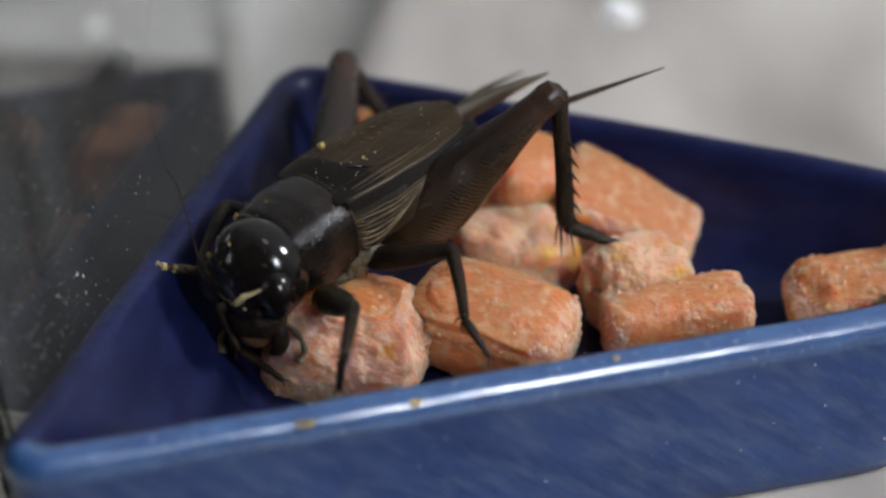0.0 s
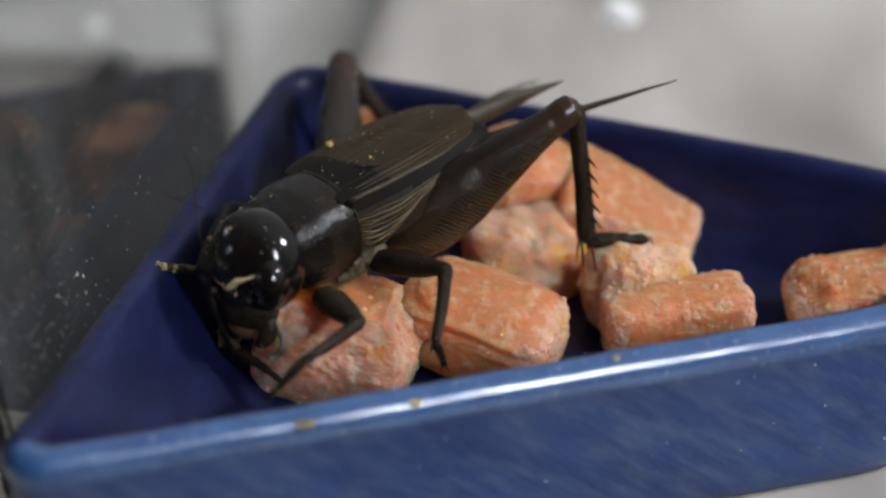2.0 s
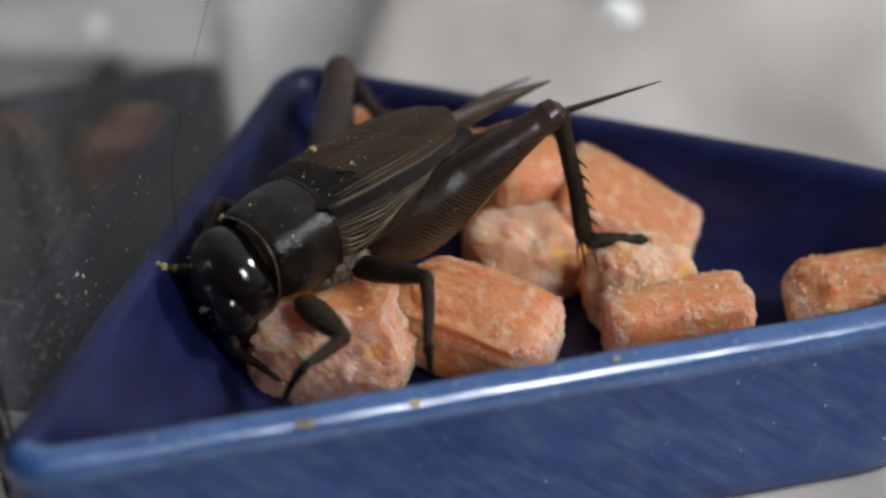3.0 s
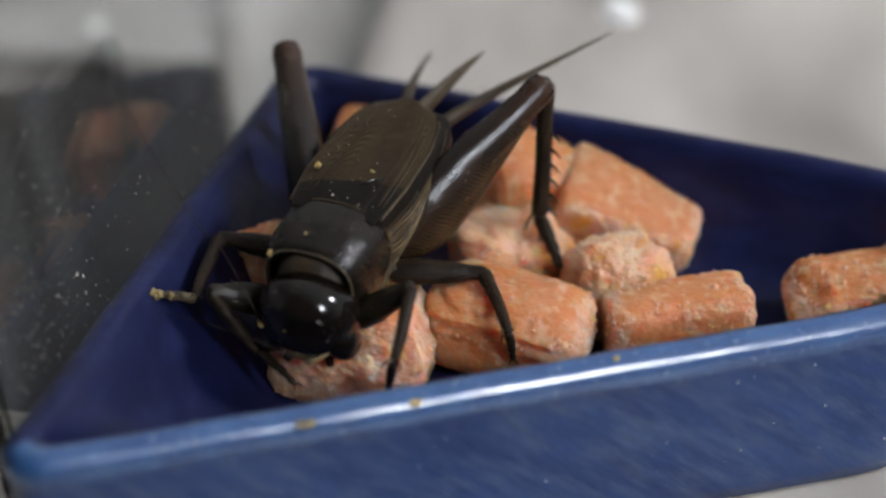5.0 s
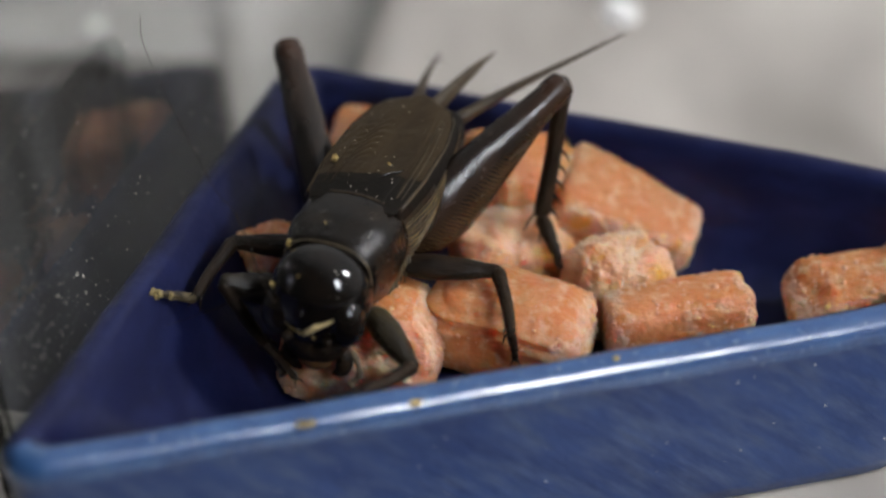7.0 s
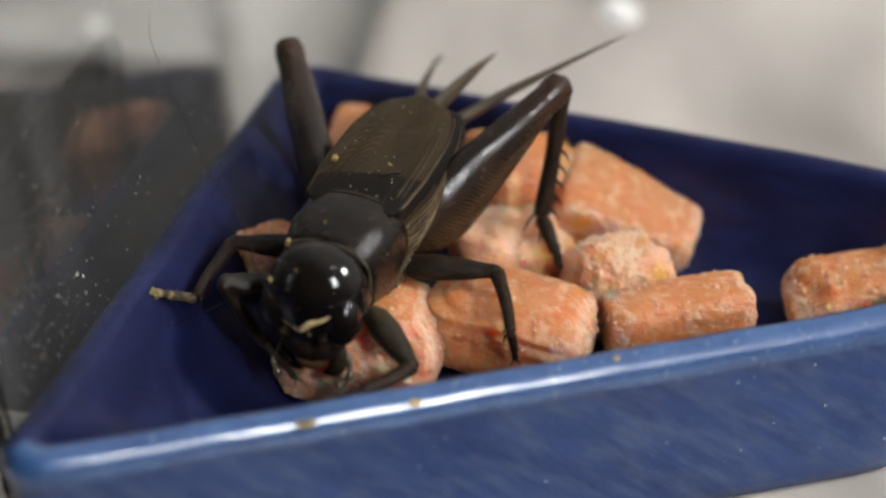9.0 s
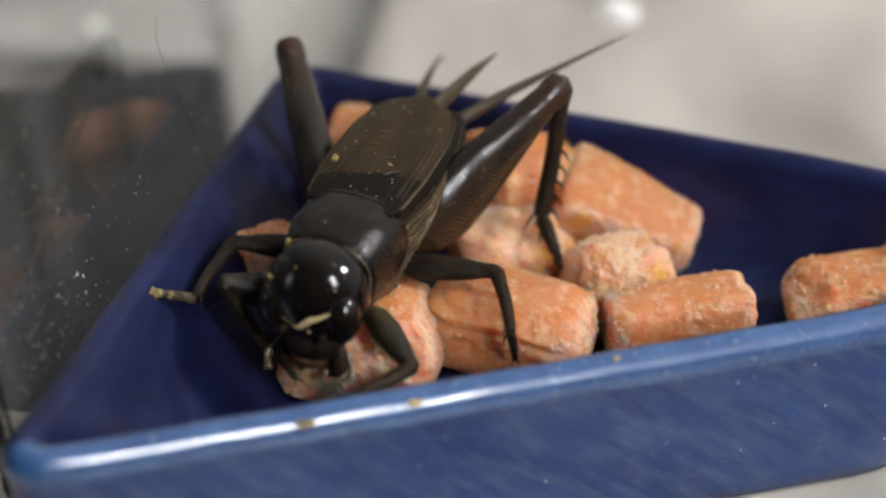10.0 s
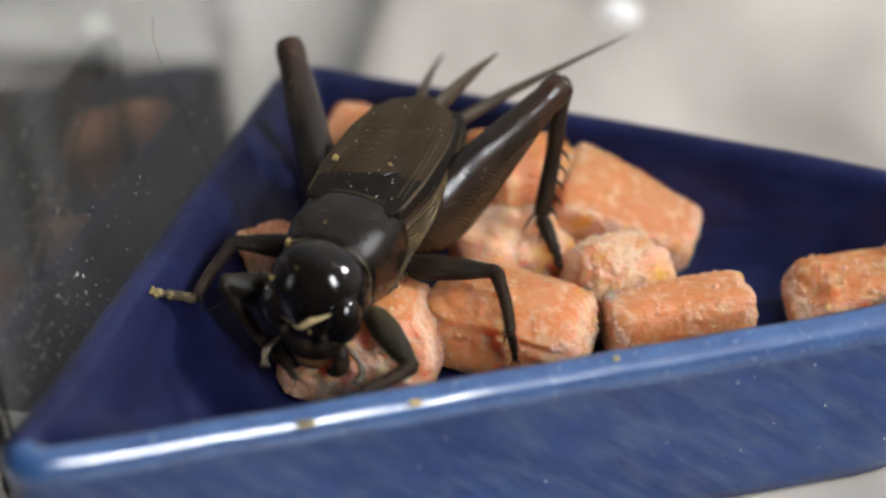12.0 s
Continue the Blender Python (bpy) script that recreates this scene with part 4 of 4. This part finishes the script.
# fine specks on the dish's front and rim
bm = bmesh.new()
run = (CORNERS[1] - CORNERS[0]).normalized()
for k in range(70):
    s = rng.uniform(4, 62)
    z = rng.uniform(-0.5, 8.6) if k < 46 else 10.06
    inset = float(np.interp(z, [-1, 2.0, 5.0, 7.6, 8.7], [1.42, 1.1, 0.68, 0.3, 0.1])) if k < 46 else rng.uniform(0.6, 1.5)
    p = CORNERS[0] + run * s + FRONT_IN * inset
    r = min(0.075, 0.018 + rng.expovariate(55))
    bmesh.ops.create_icosphere(bm, subdivisions=1, radius=r, matrix=Matrix.Translation((p.x, p.y, z)) @ Matrix.Rotation(rng.uniform(0, 3), 4, "Y") @ Matrix.Diagonal((rng.choice((1, 1, 2.2)), 1, 0.8, 1)))
tagged(finish("speck", bm, M_DUST), "tiny pale dust specks on the dish glaze", "dust", kind="stuff")

# fine crumbs scattered in the dish
bm = bmesh.new()
for k in range(60):
    x, y = rng.uniform(-16, 20), rng.uniform(-14, 8)
    if x < -17 + (y + 14) * 0.336 + 3:
        continue
    r = rng.uniform(0.03, 0.09)
    bmesh.ops.create_icosphere(bm, subdivisions=1, radius=r, matrix=Matrix.Translation((x, y, FLOOR + r * 0.6)))
tagged(finish("crumb_litter", bm, M_DUST), "fine pale crumbs strewn over the dish floor", "crumbs", kind="stuff")


def glint_scrap(at, r, seed):
    """A domed, crinkled scrap of glossy plastic, added to give a blurred background glint."""
    bm = bmesh.new()
    bmesh.ops.create_icosphere(bm, subdivisions=3, radius=r)
    for v in bm.verts:
        v.co *= 1 + 0.10 * noise.noise(v.co * (1.3 / r) + Vector((seed, 0, 0)))
        v.co.z = max(v.co.z * 0.8, -0.1 * r)
    ob = finish("glint_scrap", bm, M_FOIL)
    ob.location = Vector(at) * MM
    return tagged(ob, "small glossy white scrap added for a background glint", "plastic scrap", "plastic scraps behind the dish")


# added scraps that stand in for bright glints behind the dish
glint_scrap((11.9, 39.3, 1.5), 1.5, 2)
glint_scrap((-25.5, 49.5, GROUND - 3.2), 0.7, 5)


# ---- two lamps outside the view ----
def lamp_stand(name, label, at, aim, size, glow, foot):
    """A flat lamp head on a bent arm with a round base; at is the middle of its glowing face."""
    ob = new(name)
    tagged(ob, label, "lamp", "lamps beside the tub")
    at = Vector(at)
    hm = Matrix.Translation(at) @ (Vector(aim) - at).to_track_quat("-Z", "Y").to_matrix().to_4x4()
    bm = bmesh.new()
    slab(bm, (size[0] + 10, size[1] + 10, 8), hm @ Matrix.Translation((0, 0, 5)), 2.0)
    hd = part("lamp_head", bm, M_BLACK, ob, "flat black lamp head")
    bm = bmesh.new()
    slab(bm, (size[0], size[1], 1.0), hm @ Matrix.Translation((0, 0, 0.4)), 0.2)
    part("diffuser", bm, glow, hd, "bright white light panel")
    z0 = GROUND - 3.8
    bm = bmesh.new()
    top = hm @ Vector((0, 0, 9))
    path = smooth_path([(foot[0], foot[1], z0 + 6), (foot[0] + 4, foot[1], at.z * 0.7), ((foot[0] + top.x) / 2, (foot[1] + top.y) / 2, at.z + 36), tuple(top)], 10)
    tube(bm, path, 3.5, 12)
    part("arm", bm, M_BLACK, ob, "bent black metal arm")
    bm = bmesh.new()
    tube(bm, [(*foot, z0), (*foot, z0 + 3), (*foot, z0 + 9), (*foot, z0 + 11)], [42, 44, 42, 10], 40)
    part("lamp_base", bm, M_BLACK, ob, "round black lamp base")
    return ob


lamp_stand("spot_lamp", "small black spot lamp with a bright warm face", (222, -24, 203), (0, 0, 6), (36, 36), M_KEY, (350, 60))
lamp = lamp_stand("panel_lamp", "black lamp with a soft glowing panel", (135, -200, 165), (0, 0, 6), (36, 76), M_PANEL, (290, -190))


# ---- what moves ----
def curve(rows, t):
    """A smooth run through rows (t, values...), without overshoot."""
    ts = [r[0] for r in rows]
    if t <= ts[0]:
        return np.array(rows[0][1:], float)
    if t >= ts[-1]:
        return np.array(rows[-1][1:], float)
    i = max(k for k in range(len(ts) - 1) if ts[k] <= t)
    P = [np.array(r[1:], float) for r in rows]

    def slope(k):
        if k == 0 or k == len(ts) - 1:
            return P[k] * 0
        a = (P[k] - P[k - 1]) / (ts[k] - ts[k - 1])
        b = (P[k + 1] - P[k]) / (ts[k + 1] - ts[k])
        return np.where(a * b > 0, 2 * a * b / np.where(np.abs(a + b) < 1e-9, 1, a + b), 0)
    h = ts[i + 1] - ts[i]
    u = (t - ts[i]) / h
    return ((2 * u ** 3 - 3 * u ** 2 + 1) * P[i] + (u ** 3 - 2 * u ** 2 + u) * h * slope(i)
            + (3 * u ** 2 - 2 * u ** 3) * P[i + 1] + (u ** 3 - u ** 2) * h * slope(i + 1))


STEPS = [k / 10 for k in range(121)]

BODY = [(0.0, -7.25, -1.66, 11.37, 5.9, 6.0, -135.5), (0.5, -7.56, -2.14, 11.01, 5.7, 8.1, -134.5), (1.0, -6.93, -1.81, 11.5, 5.6, 5.9, -138),
        (1.5, -6.94, -1.75, 11.48, 5.5, 5.5, -138), (2.0, -6.97, -1.67, 11.52, 5.5, 4.7, -138.1), (2.5, -7.54, -1.92, 11.6, 5.7, 6, -140),
        (3.0, -8.0, -2.3, 11.5, 5.6, 7.5, -140.5), (3.2, -8.0, -2.1, 11.4, 5.5, 6.5, -139), (4.0, -7.2, -2.9, 11.5, 3, 6, -125),
        (4.8, -6.22, -3.51, 11.23, 0.25, 5.4, -112.1), (5.0, -6.1, -3.6, 11.19, 0.6, 7.4, -112.8), (5.5, -5.35, -3.72, 11.27, -0.1, 9.0, -111.3),
        (6.0, -5.13, -3.49, 11.4, -0.4, 7.1, -111.1), (6.5, -5.07, -3.44, 11.48, -0.4, 6.9, -110.8), (7.0, -5.12, -3.3, 11.54, -0.6, 5.1, -111.4),
        (9.0, -5.13, -3.3, 11.55, -0.5, 4.9, -111.7), (12.0, -5.11, -3.3, 11.55, -0.5, 5.0, -112)]
# nod and turn of the head
HEAD = [(0.0, -7, 17), (0.5, -1, 16), (1.0, -10, 15), (1.5, -14, 14), (2.0, -14, 13), (2.5, -5, 12), (2.8, 6, -6), (3.0, 16, -16), (3.2, 12, -2), (4.0, 8, 6),
        (4.8, 34, 7), (5.0, 39, 8), (5.5, 37, 2), (5.7, 26, 2), (6.0, 8, 4), (6.5, -4, 3), (7.0, -1, 3), (7.6, -6, 2), (8.2, -2, 2), (9.0, -4, 1), (9.5, -7, 1), (12.0, -7, 2)]
# knee, ankle and toe of each leg
STANCE = {
    ("hind", 1): [(0.0, 7.2, 2.5, 16.5, 7.3, 1.0, 9.0, 10.2, 1.0, 7.7), (0.3, 6.3, 2.5, 16.8, 6.3, 1.0, 9.0, 8.2, 1.0, 7.9), (1.0, 7.68, 2.5, 16.3, 8.58, 0.8, 8.0, 11.6, 1.0, 8.0),
                  (3.2, 7.3, 2.5, 16.3, 8.5, 0.8, 8.0, 11.6, 1.0, 8.0), (4.0, 7.2, 4.0, 16.3, 7.2, 2.5, 9.0, 9.2, 1.5, 8.0), (4.8, 6.4, 5.7, 16, 5.8, 3.9, 7.8, 6.75, 1.5, 6.5),
                  (5.5, 7.0, 5.7, 16, 5.94, 3.9, 7.76, 6.85, 1.5, 6.5), (12.0, 7.0, 5.7, 16, 5.94, 3.9, 7.76, 6.85, 1.5, 6.5)],
    ("middle", 1): [(0, 0.49, -4.58, 10.91, 1.24, -9.72, 9.44, 2.67, -10.96, 7.66), (0.5, 0.13, -5.39, 10.34, 0.36, -10.4, 8.33, 0.95, -9.53, 5.95), (1, 0.03, -6.26, 10.63, -0.39, -11.39, 9, 0.13, -10.38, 6.66),
                    (2.4, 0.03, -5.86, 10.37, -0.49, -10.98, 8.72, 0.07, -9.98, 6.39), (3, -0.98, -6.85, 10.51, -0.9, -12.17, 9.57, -0.72, -11.45, 7.08), (3.4, -0.98, -6.8, 10.48, -0.9, -12.12, 9.54, -0.72, -11.4, 7.05),
                    (4.2, 0.8, -4.6, 10.2, 1.9, -8.4, 8.6, 2.6, -8.6, 7.4), (4.8, 2.19, -3.05, 8.29, 3.68, -8.17, 7.45, 4.04, -7.34, 5.01), (5.5, 3.1, -3.07, 8.42, 3.94, -8.33, 7.56, 4.23, -7.5, 5.12),
                    (12, 3.12, -3.95, 9, 3.92, -9.22, 8.16, 4.22, -8.38, 5.72)],
    ("front", 1): [(0, -5.19, -9.78, 10.31, -5.63, -14.46, 10.17, -5.95, -13.27, 7), (0.5, -5.77, -10.32, 9.92, -6.96, -14.87, 9.82, -8.22, -14.15, 6.75), (1, -4.74, -10, 9.71, -7.47, -13.82, 9.92, -9.94, -15.24, 8.07),
                   (2, -4.88, -9.99, 9.46, -7.57, -13.83, 9.73, -9.9, -15.32, 7.76), (2.5, -5.17, -9.94, 9.59, -7.66, -13.92, 9.8, -9.96, -14.83, 7.46), (3, -5.69, -10.41, 8.77, -7.81, -14.52, 9.59, -9.08, -13.57, 6.58),
                   (3.2, -5.88, -10.4, 8.76, -7.97, -14.53, 9.59, -9.18, -13.55, 6.57), (4.8, -1.88, -8.88, 11.23, -3.23, -12.29, 8.29, -3.53, -10.78, 5.26), (5.2, -1.78, -9.43, 11.04, -2.64, -13.29, 8.5, -3, -11.4, 5.7),
                   (5.4, -1.2, -11.3, 8.6, -4.2, -14.6, 8.6, -5.8, -15.4, 7.7), (5.6, -1.36, -11.2, 8.2, -4.45, -14.7, 8.3, -6.0, -15.5, 7.5), (6.0, -1.92, -11.2, 7.2, -4.61, -14.8, 8.0, -6.1, -15.6, 7.3), (12.0, -1.92, -11.2, 7.2, -4.61, -14.8, 8.0, -6.1, -15.6, 7.3)],
    ("hind", -1): [(0.0, -9.0, 14.0, 17.0, -1.6, 12.7, 5.6, -1.0, 11.0, 3.4), (3.2, -9.1, 14.0, 17.0, -1.6, 12.7, 5.6, -2.8, 12.4, 3.4), (4.0, -8.0, 12.8, 14.6, -6.2, 11.2, 7.8, -5.6, 9.5, 6.5),
                   (4.8, -9.6, 11.4, 15.6, -7.9, 10, 7.2, -7.2, 8, 5.6), (12.0, -9.42, 11.4, 15.6, -7.8, 9.94, 7.4, -7.2, 8, 5.6)],
    ("middle", -1): [(0.0, -12.9, 1.6, 10.6, -14.33, -4.0, 8.98, -16.83, -4.6, 9.77), (3.2, -12.9, 1.6, 10.6, -14.33, -4.0, 8.98, -16.83, -4.6, 9.77), (4.0, -12.9, 0.6, 11.0, -14.4, -5.0, 9.6, -17.1, -5.8, 10.3),
                     (4.8, -12.92, -0.9, 9.64, -14.46, -6.4, 8.66, -17.6, -7.2, 9.7), (12.0, -12.92, -0.9, 9.64, -14.46, -6.4, 8.66, -17.45, -7.0, 9.65)],
    ("front", -1): [(0.0, -12.2, -5.2, 8.0, -11.8, -7.4, 5.6, -9.9, -9.0, 5.2), (3.2, -12.4, -5.2, 8.0, -12.0, -7.4, 5.6, -10.1, -9.0, 5.2), (4.8, -12.4, -6.6, 9.6, -10.8, -8.0, 6.0, -9.2, -9.8, 5.6),
                    (6.0, -12.1, -6.4, 10.6, -10.35, -7.5, 6.2, -9.0, -9.5, 5.8), (12.0, -12.1, -6.4, 10.6, -10.35, -7.5, 6.2, -9.0, -9.5, 5.8)],
}
# the near foreleg's hip swings forward as the body turns
HIP_SHIFT = [(0.0, 3.2, 2.8, -2.8), (3.2, 3.2, 2.8, -2.8), (4.8, 3.5, 2.5, -2.8), (5.2, 3.6, 2.4, -2.8), (12.0, 3.6, 2.4, -2.8)]
# places of the chunks: x, y, z and turn
RESTING = {
    "bitten": [(0.0, -5.5, -5.2, 5.05, 4, 0, 74), (1.5, -5.9, -5.2, 5.05, 5, 0, 73), (3.0, -6.3, -5.2, 5.05, 4, 0, 74), (4.8, -5.2, -5.2, 5.05, 6, 0, 76), (5.5, -4.9, -5.2, 5.05, 5, 0, 78), (6.2, -4.6, -5.2, 5.05, 6, 0, 78), (12.0, -4.6, -5.2, 5.05, 6, 0, 78)],
    "ribbed": [(0.0, 3.0, -3.6, 4.9, 4, 6, -24), (0.6, 2.5, -3.6, 4.9, 4, 7, -25), (1.5, 2.4, -3.6, 4.9, 4, 7, -25), (3.0, 2.0, -3.6, 4.9, 4, 7, -25), (4.8, 3.9, -3.6, 4.9, 2, 5, -20), (12.0, 4.0, -3.6, 4.9, 2, 5, -20)],
    "pale": [(0.0, 4.4, 4.6, 4.7, 8, 0, 20), (0.5, 3.6, 4.6, 4.7, 8, 0, 18), (1.2, 5.0, 4.6, 4.7, 8, 0, 22), (3.2, 5.0, 4.6, 4.7, 8, 0, 22), (4.8, 4.2, 4.6, 4.7, 8, 0, 20), (12.0, 4.2, 4.6, 4.7, 8, 0, 20)],
    "crumbly": [(0.0, 11.6, 0.7, 5.0, 0, 8, 30), (0.5, 10.2, 0.7, 5.0, 0, 5, 27), (1.2, 11.6, 0.7, 5.0, 0, 10, 33), (3.2, 11.7, 0.7, 5.0, 0, 10, 33), (4.8, 10.5, 0.7, 5.0, 0, 6, 28), (12.0, 10.5, 0.7, 5.0, 0, 6, 28)],
    "bar": [(0.0, 13.9, -2.5, 4.55, 0, -2, 12), (12.0, 14.0, -2.5, 4.55, 0, -2, 12)],
    "block": [(0.0, 11.3, 8.5, 4.8, 16, 16, -11), (12.0, 11.3, 8.5, 4.8, 16, 16, -11)],
    "small": [(0.0, 24.5, -0.3, 4.65, 0, -6, 10), (12.0, 24.5, -0.3, 4.65, 0, -6, 10)],
    "red": [(0.0, 4.6, 10.2, 6.0, 10, 12, 35), (12.0, 4.6, 10.2, 6.0, 10, 12, 35)],
    "rear": [(0.0, -3.4, 14.0, 5.0, 15, 0, -20), (12.0, -4.2, 13.6, 5.6, 15, 0, -20)],
    "side": [(0.0, -10.2, 1.6, 6.4, 0, 10, 50), (12.0, -10.2, 1.6, 6.4, 0, 10, 50)],
}


def body_at(t):
    x, y, z, rx, ry, rz = curve(BODY, t)
    return pose(x * MM, y * MM, z * MM, rx, ry, rz)


def along(a, b, up):
    """A pose at a whose x axis points to b and whose z axis leans towards up."""
    x = (b - a).normalized()
    y = up.cross(x).normalized()
    z = x.cross(y)
    m = Matrix((x, y, z)).transposed().to_4x4()
    m.translation = a
    return m


def leg_at(kind, s, t):
    """World poses of thigh, shin and foot: the knee bends so that both keep their lengths."""
    L1, L2, _ = [v * MM for v in LEN[kind]]
    hx, hy, hz = curve(HIP_SHIFT, t) if (kind, s) == ("front", 1) else HIP[kind] if (kind, s) != ("hind", -1) else (-2.9, 2.9, -2.0)
    hip = body_at(t) @ Vector((hx * MM, s * hy * MM, hz * MM))
    v = curve(STANCE[kind, s], t) * MM
    pole, ankle, toe = Vector(v[:3]), Vector(v[3:6]), Vector(v[6:9])
    d = ankle - hip
    r = min(max(d.length, abs(L1 - L2) * 1.02), (L1 + L2) * 0.998)
    d = d.normalized()
    a = (L1 * L1 - L2 * L2 + r * r) / (2 * r)
    side = pole - hip
    side = (side - d * side.dot(d)).normalized()
    knee = hip + d * a + side * math.sqrt(max(L1 * L1 - a * a, 0))
    ankle = hip + d * r
    return along(hip, knee, side), along(knee, ankle, side), along(ankle, toe, Vector((0, 0, 1)))


def motions():
    inv = {t: body_at(t).inverted() for t in STEPS}
    walk(cricket, [(t, body_at(t)) for t in STEPS])
    walk(head, [(t, Matrix.Translation(NECK * MM) @ pose(0, 0, 0, 0, *curve(HEAD, t))) for t in STEPS])
    for (kind, s), pieces in LEGS.items():
        poses = {t: leg_at(kind, s, t) for t in STEPS}
        for i, ob in enumerate(pieces):
            walk(ob, [(t, inv[t] @ poses[t][i]) for t in STEPS])
    for jaw, at, s in JAWS:
        walk(jaw, [(t, Matrix.Translation(at * MM) @ pose(0, 0, 0, s * (5 + 9 * math.sin(t * 9.0)), 0, 0)) for t in STEPS])
    for palp, at, s, k in PALPS:
        ph = 1.7 * k + (0.9 if s > 0 else 0)
        walk(palp, [(t, Matrix.Translation(at * MM) @ pose(0, 0, 0, s * 14 * math.sin(t * 5.3 + ph), 12 * math.sin(t * 4.1 + ph), 8 * math.sin(t * 3.1 + ph))) for t in STEPS])
    # the feelers turn about their sockets
    sway = {-1: [(0.0, 0, 6, -4), (1.5, 0, 0, 0), (3.2, 0, 4, -4), (5.0, 0, -30, 0), (6.0, 0, -6, 0), (7.0, 0, 0, 0), (8.0, 0, 3, 2), (9.5, 0, 0, 0), (12.0, 0, 0, 0)],
            1: [(0.0, 0, -38, 0), (3.2, 0, -30, 0), (4.8, 0, 0, 0), (5.7, 0, 0, 0), (6.4, 20, -34, 0), (7.2, 34, -42, 0), (12.0, 36, -42, 0)]}
    for f, s in FEELERS:
        at = Matrix.Translation(Vector((4.0, 1.2 * s, -1.2)) * MM)
        walk(f, [(t, at @ pose(0, 0, 0, *curve(sway[s], t)) @ at.inverted()) for t in STEPS])
    for name, rows in RESTING.items():
        walk(CHUNKS[name], [(t, pose(*(curve(rows, t)[:3] * MM), *curve(rows, t)[3:])) for t in (STEPS if len(rows) > 2 else (0, 12))])
    shift = [(0.0, 0, 0, 0), (7.2, 0, 0, 0), (8.8, -18, 0, 0), (9.4, -36, 0, 0), (12.0, -41, 0, 0)]
    walk(lamp, [(t, Matrix.Translation(Vector(curve(shift, t)) * MM)) for t in STEPS])


motions()
